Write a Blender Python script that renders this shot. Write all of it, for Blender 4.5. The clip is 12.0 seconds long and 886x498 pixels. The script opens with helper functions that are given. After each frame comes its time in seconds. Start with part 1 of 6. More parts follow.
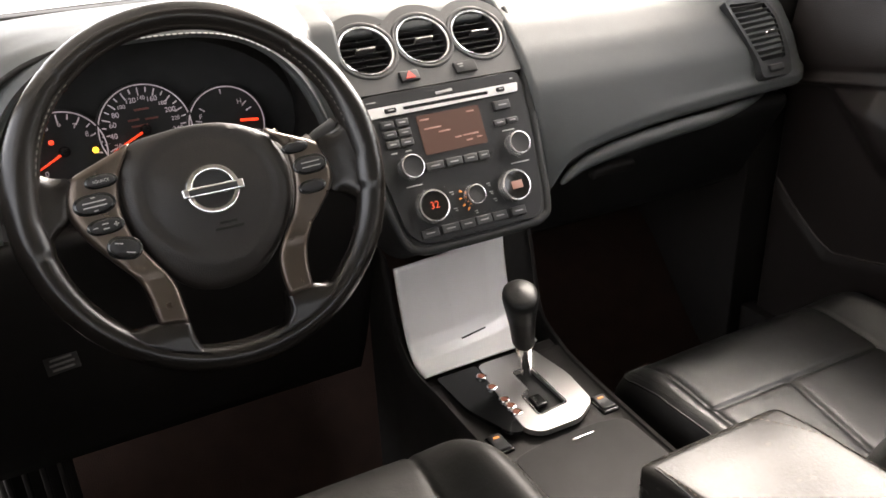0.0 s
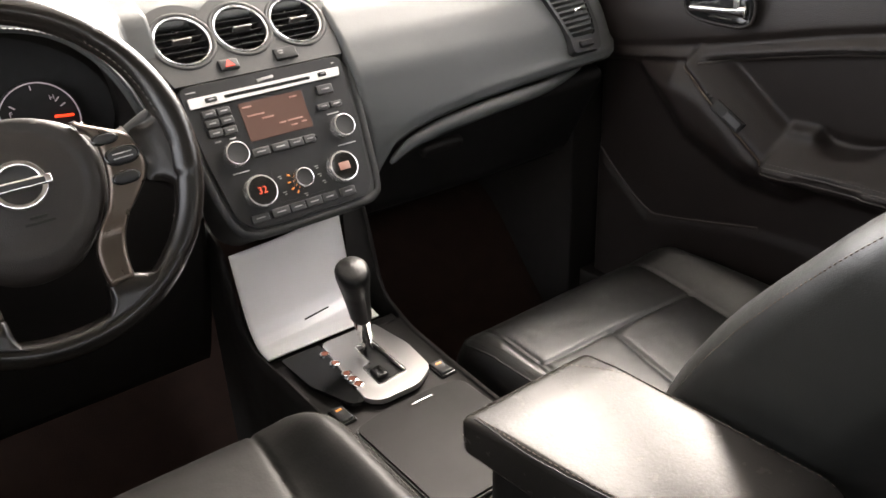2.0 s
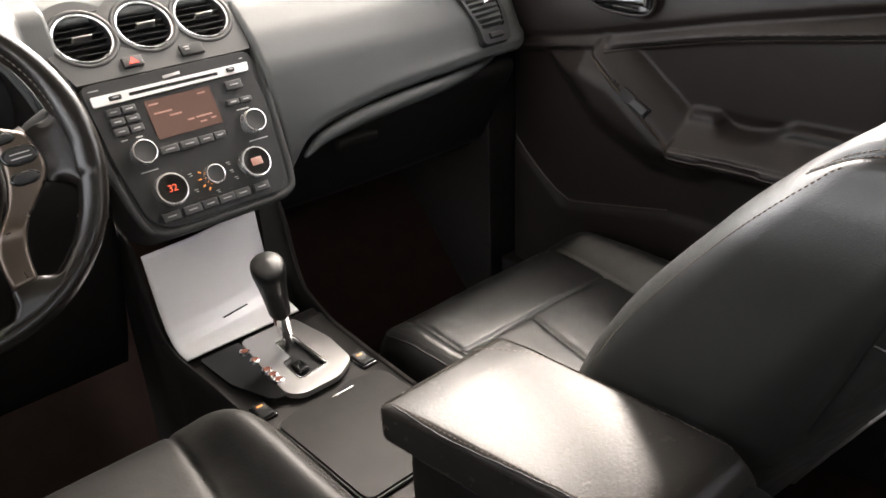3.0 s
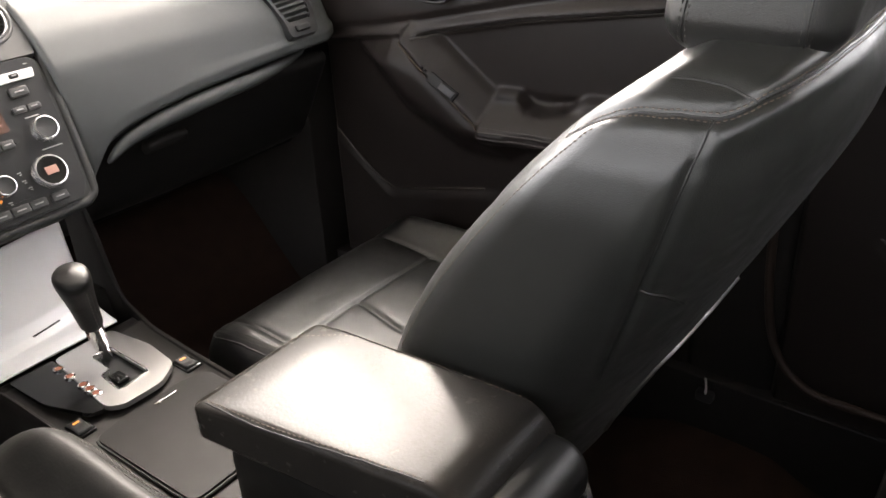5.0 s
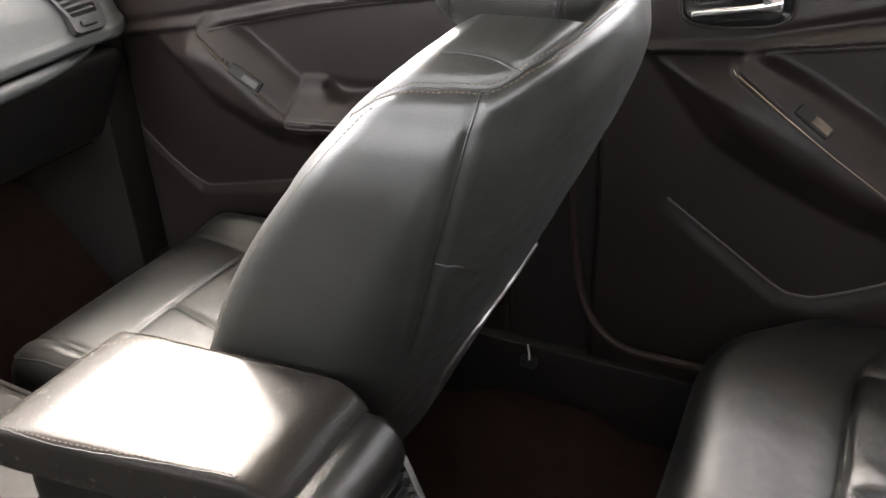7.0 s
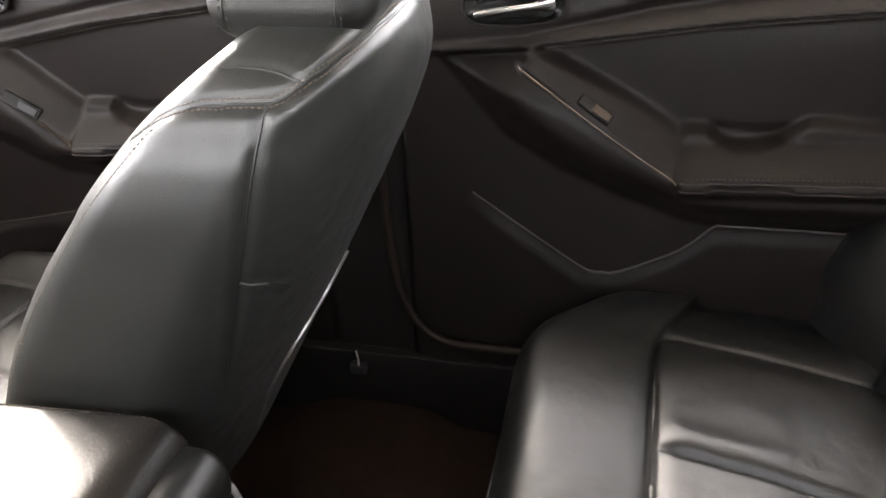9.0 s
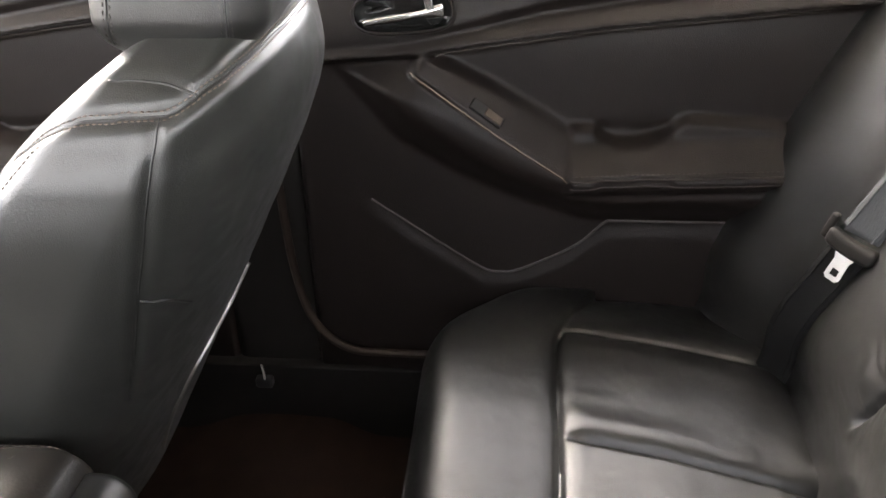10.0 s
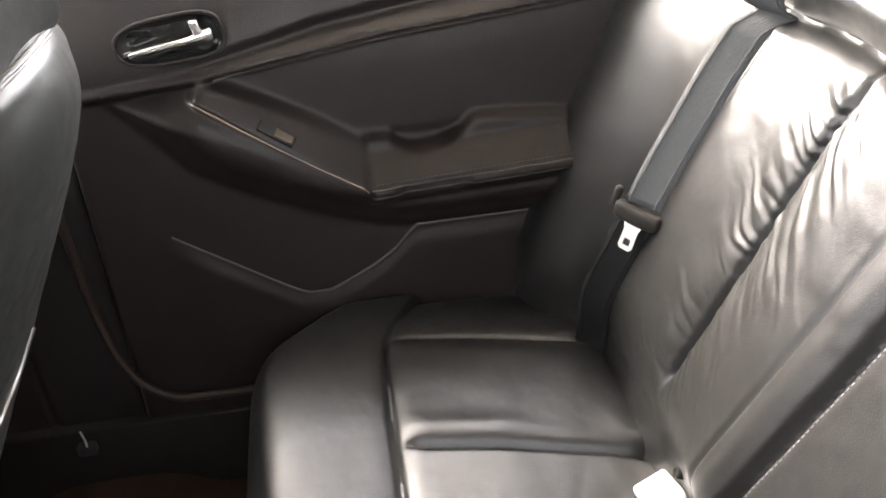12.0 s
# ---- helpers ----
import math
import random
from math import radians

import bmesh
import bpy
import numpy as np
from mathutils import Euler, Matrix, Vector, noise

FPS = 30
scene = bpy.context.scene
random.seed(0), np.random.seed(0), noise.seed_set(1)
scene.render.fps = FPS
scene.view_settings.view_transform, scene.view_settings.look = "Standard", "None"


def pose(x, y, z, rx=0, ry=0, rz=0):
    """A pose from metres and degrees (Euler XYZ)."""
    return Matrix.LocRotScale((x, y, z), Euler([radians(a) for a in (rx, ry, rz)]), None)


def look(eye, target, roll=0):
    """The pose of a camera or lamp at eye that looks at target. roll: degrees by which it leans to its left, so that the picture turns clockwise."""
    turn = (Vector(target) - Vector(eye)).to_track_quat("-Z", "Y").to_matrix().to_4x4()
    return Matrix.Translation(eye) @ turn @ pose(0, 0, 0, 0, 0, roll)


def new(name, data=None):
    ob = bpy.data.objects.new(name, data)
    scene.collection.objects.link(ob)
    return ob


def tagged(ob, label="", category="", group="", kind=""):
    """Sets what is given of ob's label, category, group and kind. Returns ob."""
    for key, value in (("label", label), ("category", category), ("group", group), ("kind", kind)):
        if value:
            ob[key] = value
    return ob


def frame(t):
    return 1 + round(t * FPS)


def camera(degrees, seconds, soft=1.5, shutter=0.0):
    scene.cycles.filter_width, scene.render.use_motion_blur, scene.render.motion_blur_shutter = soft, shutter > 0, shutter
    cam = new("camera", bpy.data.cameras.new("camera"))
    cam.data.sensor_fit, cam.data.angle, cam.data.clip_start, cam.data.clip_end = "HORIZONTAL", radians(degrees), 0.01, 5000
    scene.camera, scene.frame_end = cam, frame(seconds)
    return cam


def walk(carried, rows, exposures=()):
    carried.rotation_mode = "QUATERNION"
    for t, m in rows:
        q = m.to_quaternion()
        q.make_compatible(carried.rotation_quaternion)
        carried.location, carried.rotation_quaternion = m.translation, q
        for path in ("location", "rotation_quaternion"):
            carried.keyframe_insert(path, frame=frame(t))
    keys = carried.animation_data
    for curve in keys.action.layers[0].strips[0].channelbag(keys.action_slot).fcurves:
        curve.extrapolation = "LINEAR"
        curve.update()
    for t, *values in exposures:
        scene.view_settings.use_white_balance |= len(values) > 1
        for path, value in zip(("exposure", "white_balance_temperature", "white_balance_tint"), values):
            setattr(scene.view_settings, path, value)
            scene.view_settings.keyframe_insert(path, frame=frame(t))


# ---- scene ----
from mathutils.bvhtree import BVHTree
from mathutils.kdtree import KDTree
from mathutils.geometry import tessellate_polygon

cam = camera(57.1, 12.0, soft=1.6)
PATH = [
    (0, (-0.503, -0.09, 1.081), (0.29, 1.523, 0.203), -2.9),
    (0.5, (-0.495, -0.112, 1.078), (0.358, 1.463, 0.188), -2.9),
    (1, (-0.487, -0.132, 1.079), (0.43, 1.399, 0.176), -2.8),
    (1.5, (-0.473, -0.152, 1.078), (0.494, 1.344, 0.168), -2.9),
    (2, (-0.467, -0.165, 1.08), (0.563, 1.286, 0.168), -3.0),
    (2.5, (-0.464, -0.178, 1.074), (0.628, 1.226, 0.158), -3.0),
    (3, (-0.457, -0.191, 1.077), (0.696, 1.153, 0.149), -2.8),
    (3.2, (-0.454, -0.2, 1.088), (0.724, 1.115, 0.147), -2.2),
    (5, (-0.426, -0.258, 1.067), (0.947, 0.844, 0.119), -3.1),
    (5.5, (-0.426, -0.269, 1.064), (0.995, 0.761, 0.104), -2.8),
    (6, (-0.418, -0.282, 1.063), (1.05, 0.669, 0.095), -2.7),
    (6.5, (-0.411, -0.297, 1.059), (1.102, 0.574, 0.082), -2.5),
    (7, (-0.405, -0.304, 1.057), (1.152, 0.48, 0.076), -2.3),
    (9, (-0.395, -0.327, 1.06), (1.299, 0.07, 0.074), -1.8),
    (9.5, (-0.399, -0.324, 1.062), (1.319, -0.05, 0.075), -1.0),
    (10, (-0.408, -0.325, 1.063), (1.332, -0.172, 0.088), -0.8),
    (10.5, (-0.409, -0.331, 1.066), (1.334, -0.292, 0.085), -1.8),
    (11, (-0.405, -0.342, 1.068), (1.337, -0.415, 0.088), -2.4),
    (11.5, (-0.406, -0.359, 1.06), (1.344, -0.522, 0.105), -3.1),
    (12, (-0.397, -0.372, 1.056), (1.343, -0.598, 0.096), -3.7),
]
walk(cam, [(t, look(eye, target, roll)) for t, eye, target, roll in PATH], [(t, e, 7130, 12.5) for t, e in ((0.0, 3.74), (0.5, 3.88), (1.0, 3.94), (2.5, 4.0), (5.0, 4.25), (6.0, 4.95), (6.6, 5.15), (7.2, 5.1), (9.5, 5.08), (10.5, 5.42), (12.0, 5.62))])

# world: bright overcast sky, seen through the glass openings of the car
world = bpy.data.worlds.new("sky")
scene.world = world
world.use_nodes = True
wn = world.node_tree
sky = wn.nodes.new("ShaderNodeTexSky")
sky.sky_type = "NISHITA"
sky.sun_disc = False
sky.sun_elevation, sky.sun_rotation = radians(39), radians(54)
sky.air_density, sky.dust_density, sky.ozone_density = 0.7, 3.0, 0.6
haze = wn.nodes.new("ShaderNodeHueSaturation")
haze.inputs["Saturation"].default_value = 0.3
wn.links.new(sky.outputs[0], haze.inputs["Color"])
wn.links.new(haze.outputs[0], wn.nodes["Background"].inputs[0])
wn.nodes["Background"].inputs[1].default_value = 0.15

sun_data = bpy.data.lights.new("sun", "SUN")
sun_data.energy, sun_data.angle, sun_data.color = 0.5, radians(35), (1.0, 0.95, 0.89)
sun = new("sun", sun_data)
sun.matrix_world = look((2.87, 2.08, 2.9), (0.0, 0.0, 0.0))


# ---- materials ----
def mat(name, color, rough=0.5, metal=0.0, var=0.15, grain=0.0, grain_scale=600.0, blotch=9.0, rough_var=0.1, spec=0.5, coat=0.0,
        stretch=None, voronoi=False, emit=0.0, emit_color=None):
    m = bpy.data.materials.new(name)
    m.use_nodes = True
    nt = m.node_tree
    b = nt.nodes["Principled BSDF"]
    b.inputs["Metallic"].default_value = metal
    b.inputs["Specular IOR Level"].default_value = spec
    b.inputs["Coat Weight"].default_value = coat
    b.inputs["Coat Roughness"].default_value = 0.15
    co = nt.nodes.new("ShaderNodeTexCoord")
    big = nt.nodes.new("ShaderNodeTexNoise")
    big.inputs["Scale"].default_value, big.inputs["Detail"].default_value = blotch, 6
    nt.links.new(co.outputs["Object"], big.inputs["Vector"])
    ramp = nt.nodes.new("ShaderNodeMix")
    ramp.data_type = "RGBA"
    ramp.inputs[6].default_value = (*[c * (1 - var) for c in color], 1)
    ramp.inputs[7].default_value = (*[min(1, c * (1 + var)) for c in color], 1)
    nt.links.new(big.outputs["Fac"], ramp.inputs[0])
    nt.links.new(ramp.outputs[2], b.inputs["Base Color"])
    rr = nt.nodes.new("ShaderNodeMapRange")
    rr.inputs["To Min"].default_value, rr.inputs["To Max"].default_value = max(0.02, rough - rough_var), min(1, rough + rough_var)
    fine = nt.nodes.new("ShaderNodeTexNoise")
    fine.inputs["Scale"].default_value, fine.inputs["Detail"].default_value = blotch * 5, 4
    nt.links.new(co.outputs["Object"], fine.inputs["Vector"])
    nt.links.new(fine.outputs["Fac"], rr.inputs["Value"])
    nt.links.new(rr.outputs["Result"], b.inputs["Roughness"])
    if grain:
        if voronoi:
            g = nt.nodes.new("ShaderNodeTexVoronoi")
            g.feature = "SMOOTH_F1"
            out = "Distance"
        else:
            g = nt.nodes.new("ShaderNodeTexNoise")
            g.inputs["Detail"].default_value = 3
            out = "Fac"
        g.inputs["Scale"].default_value = grain_scale
        src = co.outputs["Object"]
        if stretch:
            mp = nt.nodes.new("ShaderNodeMapping")
            mp.inputs["Scale"].default_value = stretch
            nt.links.new(src, mp.inputs["Vector"])
            src = mp.outputs["Vector"]
        nt.links.new(src, g.inputs["Vector"])
        bump = nt.nodes.new("ShaderNodeBump")
        bump.inputs["Strength"].default_value, bump.inputs["Distance"].default_value = grain, 0.001
        nt.links.new(g.outputs[out], bump.inputs["Height"])
        nt.links.new(bump.outputs["Normal"], b.inputs["Normal"])
    if emit:
        b.inputs["Emission Color"].default_value = (*(emit_color or color), 1)
        b.inputs["Emission Strength"].default_value = emit
    return m


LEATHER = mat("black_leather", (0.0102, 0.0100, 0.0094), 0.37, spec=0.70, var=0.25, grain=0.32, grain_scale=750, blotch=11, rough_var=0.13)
LEATHER_WORN = mat("worn_leather", (0.022, 0.020, 0.018), 0.26, spec=0.105, var=0.3, grain=0.22, grain_scale=320, blotch=14, rough_var=0.045)
LEATHER_DULL = mat("dull_leather", (0.010, 0.0096, 0.009), 0.52, spec=0.16, var=0.25, grain=0.2, grain_scale=300, rough_var=0.08)
KNOB = mat("knob_leather", (0.009, 0.0088, 0.0085), 0.42, spec=0.20, var=0.25, grain=0.3, grain_scale=450, rough_var=0.08)
# the black seat leather again, base and sheen raised for side light on the backrest
LEATHER_LIT = mat("lit_leather", (0.0185, 0.0190, 0.0172), 0.37, spec=0.68, var=0.3, grain=0.32, grain_scale=750, blotch=11, rough_var=0.13)
LEATHER_LIT.node_tree.nodes["Principled BSDF"].inputs["Sheen Weight"].default_value = 0.03
LEATHER_LIT.node_tree.nodes["Principled BSDF"].inputs["Sheen Roughness"].default_value = 0.45
WHEEL_LEATHER = mat("rim_leather", (0.0085, 0.0072, 0.0062), 0.25, spec=0.42, var=0.2, grain=0.10, grain_scale=900, rough_var=0.05)
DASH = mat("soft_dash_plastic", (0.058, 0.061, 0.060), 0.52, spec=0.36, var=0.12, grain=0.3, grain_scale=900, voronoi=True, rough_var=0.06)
# door vinyl made paler: the thin highlight on lips and welts is in its colour
WELT_LIT = mat("lit_welt_vinyl", (0.030, 0.024, 0.020), 0.44, spec=0.32, var=0.15, grain=0.2, grain_scale=900)
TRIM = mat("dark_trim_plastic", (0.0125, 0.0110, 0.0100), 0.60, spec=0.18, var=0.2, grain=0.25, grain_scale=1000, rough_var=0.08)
DOOR_SOFT = mat("door_vinyl", (0.0118, 0.0088, 0.0078), 0.48, spec=0.25, var=0.25, grain=0.3, grain_scale=700, voronoi=True, rough_var=0.08)
STACK_MAT = mat("stack_plastic", (0.033, 0.033, 0.032), 0.50, spec=0.26, var=0.1, grain=0.15, grain_scale=1400, rough_var=0.06)
STACK_DARK = mat("radio_face", (0.017, 0.0168, 0.017), 0.44, spec=0.32, var=0.1, grain=0.1, grain_scale=1400, rough_var=0.06)
GLOSS = mat("gloss_black", (0.010, 0.010, 0.010), 0.12, var=0.2, rough_var=0.05)
BUTTON = mat("button_plastic", (0.035, 0.034, 0.034), 0.45, var=0.15, rough_var=0.06)
SPOKE = mat("spoke_paint", (0.092, 0.074, 0.060), 0.30, metal=0.75, var=0.08, rough_var=0.08, grain=0.05, grain_scale=2000)
SILVER = mat("silver_paint", (0.30, 0.285, 0.27), 0.34, metal=0.8, var=0.08, rough_var=0.08, grain=0.05, grain_scale=2000)
BRUSHED = mat("brushed_aluminium", (0.55, 0.537, 0.525), 0.30, metal=0.9, var=0.05, grain=0.035, grain_scale=500, stretch=(0.04, 1.0, 1.0), rough_var=0.05)
CHROME = mat("chrome", (0.85, 0.84, 0.83), 0.17, metal=1.0, var=0.05, rough_var=0.04)
STEEL = mat("steel", (0.72, 0.71, 0.70), 0.25, metal=1.0, var=0.08, rough_var=0.08)
CARPET = mat("dark_brown_carpet", (0.023, 0.0130, 0.0098), 0.95, var=0.4, grain=1.0, grain_scale=500, blotch=25, rough_var=0.03, spec=0.1)
HEADLINER = mat("grey_headliner", (0.68, 0.64, 0.57), 0.95, var=0.05, grain=0.3, grain_scale=900, rough_var=0.03, spec=0.1)
# belt webbing with the shade of its lower run put into the colour
SHADED_WEB = mat("shaded_webbing", (0.008, 0.008, 0.008), 0.85, spec=0.12, var=0.2, grain=0.5, grain_scale=700)
RING = mat("plated_ring", (0.80, 0.79, 0.78), 0.22, metal=0.85, var=0.05, rough_var=0.06)
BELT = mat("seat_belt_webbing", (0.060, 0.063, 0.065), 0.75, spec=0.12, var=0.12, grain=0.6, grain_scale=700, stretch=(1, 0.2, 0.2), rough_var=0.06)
THREAD = mat("brown_thread", (0.155, 0.122, 0.098), 0.8, var=0.2)
THREAD_DARK = mat("dark_thread", (0.06, 0.055, 0.05), 0.8, var=0.2)
RUBBER = mat("black_rubber", (0.015, 0.015, 0.015), 0.7, var=0.2)
HOLE = mat("dark_recess", (0.006, 0.006, 0.006), 0.8, var=0.2)
BUCKLE_GREY = mat("pale_grey_plastic", (0.50, 0.49, 0.47), 0.45, var=0.06)
SCREEN = mat("amber_display", (0.03, 0.022, 0.02), 0.2, var=0.1, emit=0.015, emit_color=(0.55, 0.29, 0.22))
SCREEN_TEXT = mat("display_text", (0.15, 0.10, 0.09), 0.4, emit=0.022, emit_color=(1.0, 0.45, 0.32))
GLOW_RED = mat("red_glow", (0.5, 0.03, 0.01), 0.4, emit=0.14, emit_color=(1.0, 0.05, 0.015))
GLOW_DIM = mat("dim_red_figures", (0.4, 0.06, 0.03), 0.4, emit=0.05, emit_color=(1.0, 0.12, 0.05))
GLOW_ORANGE = mat("orange_glow", (0.5, 0.2, 0.05), 0.4, emit=0.06, emit_color=(1.0, 0.32, 0.05))
GLOW_WHITE = mat("pale_pink_glow", (0.45, 0.40, 0.43), 0.4, emit=0.015, emit_color=(1.0, 0.82, 0.92))
MARK = mat("pale_print", (0.35, 0.34, 0.33), 0.6, var=0.05)
HAZARD_RED = mat("hazard_red", (0.45, 0.03, 0.02), 0.4, emit=0.03, emit_color=(1.0, 0.08, 0.04))
SATIN = mat("satin_silver", (0.80, 0.785, 0.77), 0.30, spec=0.7, metal=0.35, var=0.04, grain=0.06, grain_scale=500, stretch=(0.04, 1.0, 1.0), rough_var=0.05)
APRON = mat("apron_metal", (0.90, 0.885, 0.87), 0.34, metal=0.12, spec=0.8, var=0.04, grain=0.08, grain_scale=500, stretch=(0.04, 1.0, 1.0), rough_var=0.04)
CONCRETE = mat("grey_concrete", (0.45, 0.44, 0.42), 0.85, var=0.15, grain=0.4, grain_scale=60, blotch=2)


# ---- mesh helpers ----
def ss(a, b, x):
    t = np.clip((np.asarray(x, float) - a) / (b - a), 0, 1)
    return t * t * (3 - 2 * t)


def part(name, bm, material, parent=None, label="", sharp=40, recalc=True):
    if recalc:
        bmesh.ops.recalc_face_normals(bm, faces=bm.faces)
    me = bpy.data.meshes.new(name)
    bm.to_mesh(me)
    bm.free()
    me.materials.append(material)
    me.shade_smooth()
    me.set_sharp_from_angle(angle=radians(sharp))
    ob = new(name, me)
    if parent is not None:
        ob.parent = parent
        ob.matrix_parent_inverse = parent.matrix_world.inverted()
    if label:
        ob["label"] = label
    return ob


def thing(name, label, category, at=(0, 0, 0), group="", kind=""):
    ob = new(name)
    ob.empty_display_size = 0.05
    ob.location = at
    ob.matrix_world = Matrix.Translation(at)
    return tagged(ob, label, category, group, kind)


def rbox(w, d, h, r, n=(4, 4, 4), k=3, f=None, m=None):
    """A box with rounded edges, its sides laid out as grids so that f can bend it."""
    half = np.array([w, d, h]) / 2
    rad = np.minimum(np.array([r] * 3 if np.isscalar(r) else r, float), half * 0.999)
    axes = []
    for a in range(3):
        inner = np.linspace(-half[a] + rad[a], half[a] - rad[a], n[a] + 1)
        band = rad[a] * (1 - np.tan(np.linspace(math.pi / 4, 0, k + 1)))
        axes.append(np.concatenate([-half[a] + band[:-1], inner, (half[a] - band[:-1])[::-1]]))
    bm, made = bmesh.new(), {}

    def vert(i, j, l):
        key = (i, j, l)
        if key not in made:
            p = np.array([axes[0][i], axes[1][j], axes[2][l]])
            c = np.clip(p, -half + rad, half - rad)
            q = (p - c) / rad
            size = np.linalg.norm(q)
            if size > 1e-9:
                p = c + q / size * rad
            p = Vector(p)
            if f:
                p = Vector(f(p))
            made[key] = bm.verts.new(m @ p if m else p)
        return made[key]

    size = [len(a) - 1 for a in axes]
    for axis in range(3):
        a, b = (axis + 1) % 3, (axis + 2) % 3
        for end in (0, size[axis]):
            for i in range(size[a]):
                for j in range(size[b]):
                    quad = []
                    for di, dj in ((0, 0), (1, 0), (1, 1), (0, 1)):
                        idx = [0, 0, 0]
                        idx[axis], idx[a], idx[b] = end, i + di, j + dj
                        quad.append(vert(*idx))
                    bm.faces.new(quad if end else quad[::-1])
    return bm


def grid(us, vs, f, close_u=False, close_v=False):
    bm = bmesh.new()
    rows = [[bm.verts.new(f(u, v)) for v in vs] for u in us]
    nu, nv = len(us), len(vs)
    for i in range(nu if close_u else nu - 1):
        for j in range(nv if close_v else nv - 1):
            bm.faces.new((rows[i][j], rows[(i + 1) % nu][j], rows[(i + 1) % nu][(j + 1) % nv], rows[i][(j + 1) % nv]))
    return bm


def thicken(ob, t, offset=-1):
    mod = ob.modifiers.new("thickness", "SOLIDIFY")
    mod.thickness, mod.offset = t, offset
    return ob


def rounded(ob, width, seg=2, angle=35):
    mod = ob.modifiers.new("edge", "BEVEL")
    mod.width, mod.segments, mod.limit_method, mod.angle_limit = width, seg, "ANGLE", radians(angle)
    return ob


def smooth_path(points, n):
    """Catmull-Rom through the points."""
    p = [Vector(q) for q in points]
    p = [2 * p[0] - p[1]] + p + [2 * p[-1] - p[-2]]
    out = []
    spans = len(p) - 3
    for i in range(n + 1):
        s = min(i / n * spans, spans - 1e-6)
        k, t = int(s), s - int(s)
        a, b, c, d = p[k : k + 4]
        out.append(0.5 * (2 * b + (c - a) * t + (2 * a - 5 * b + 4 * c - d) * t * t + (3 * b - a - 3 * c + d) * t**3))
    return out


def tube(points, r, seg=8, closed=False, flat=1.0, up=(0, 0, 1)):
    bm = bmesh.new()
    pts = [Vector(p) for p in points]
    n, rings, side = len(pts), [], None
    for i, p in enumerate(pts):
        a = pts[(i - 1) % n] if closed or i else p
        b = pts[(i + 1) % n] if closed or i < n - 1 else p
        way = (b - a).normalized()
        if side is None:
            side = way.cross(Vector(up))
            if side.length < 1e-4:
                side = way.cross(Vector((1, 0, 0)))
        side = (side - way * side.dot(way)).normalized()
        other = way.cross(side)
        rad = r(i / max(1, n - 1)) if callable(r) else r
        rings.append([bm.verts.new(p + side * rad * math.cos(x) + other * rad * flat * math.sin(x)) for x in (2 * math.pi * j / seg for j in range(seg))])
    for i in range(n if closed else n - 1):
        for j in range(seg):
            bm.faces.new((rings[i][j], rings[i][(j + 1) % seg], rings[(i + 1) % n][(j + 1) % seg], rings[(i + 1) % n][j]))
    if not closed:
        bm.faces.new(rings[0][::-1])
        bm.faces.new(rings[-1])
    return bm


def lathe(profile, seg=32, m=None):
    """Profile of (radius, height) turned round z."""
    bm = bmesh.new()
    rows = []
    for r, z in profile:
        if r < 1e-6:
            rows.append([bm.verts.new((0, 0, z))])
        else:
            rows.append([bm.verts.new((r * math.cos(2 * math.pi * j / seg), r * math.sin(2 * math.pi * j / seg), z)) for j in range(seg)])
    for a, b in zip(rows, rows[1:]):
        for j in range(seg):
            k = (j + 1) % seg
            quad = [a[j % len(a)], a[k % len(a)], b[k % len(b)], b[j % len(b)]]
            quad = list(dict.fromkeys(quad))
            if len(quad) > 2:
                bm.faces.new(quad)
    if m:
        bm.transform(m)
    return bm


def plate(outline, holes, depth, m=None):
    """A flat piece with holes; its face lies at z = 0, its back at z = -depth."""
    loops = [[Vector((x, y, 0)) for x, y in o] for o in (outline, *holes)]
    bm = bmesh.new()
    front = [bm.verts.new(p) for o in loops for p in o]
    back = [bm.verts.new(p - Vector((0, 0, depth))) for o in loops for p in o]
    for tri in tessellate_polygon(loops):
        try:
            bm.faces.new([front[i] for i in tri])
            bm.faces.new([back[i] for i in reversed(tri)])
        except ValueError:
            pass
    at = 0
    for o in loops:
        n = len(o)
        for i in range(n):
            a, b = at + i, at + (i + 1) % n
            bm.faces.new((front[a], back[a], back[b], front[b]))
        at += n
    if m:
        bm.transform(m)
    return bm


def circle(x, y, r, n=32, ry=None):
    return [(x + r * math.cos(2 * math.pi * i / n), y + (ry or r) * math.sin(2 * math.pi * i / n)) for i in range(n)]


def round_rect(x0, y0, x1, y1, r, n=4):
    out = []
    for cx, cy, a in ((x1 - r, y1 - r, 0), (x0 + r, y1 - r, 90), (x0 + r, y0 + r, 180), (x1 - r, y0 + r, 270)):
        for i in range(n + 1):
            w = radians(a + 90 * i / n)
            out.append((cx + r * math.cos(w), cy + r * math.sin(w)))
    return out


def rounded_poly(points, r, n=4):
    """A polygon with its corners rounded."""
    out, k = [], len(points)
    for i in range(k):
        a, b, c = (Vector(points[(i + j) % k]) for j in (-1, 0, 1))
        d = min(r, (a - b).length * 0.45, (c - b).length * 0.45)
        p, q = b + (a - b).normalized() * d, b + (c - b).normalized() * d
        for j in range(n + 1):
            t = j / n
            out.append(tuple(p * (1 - t) ** 2 + b * 2 * t * (1 - t) + q * t * t))
    return out


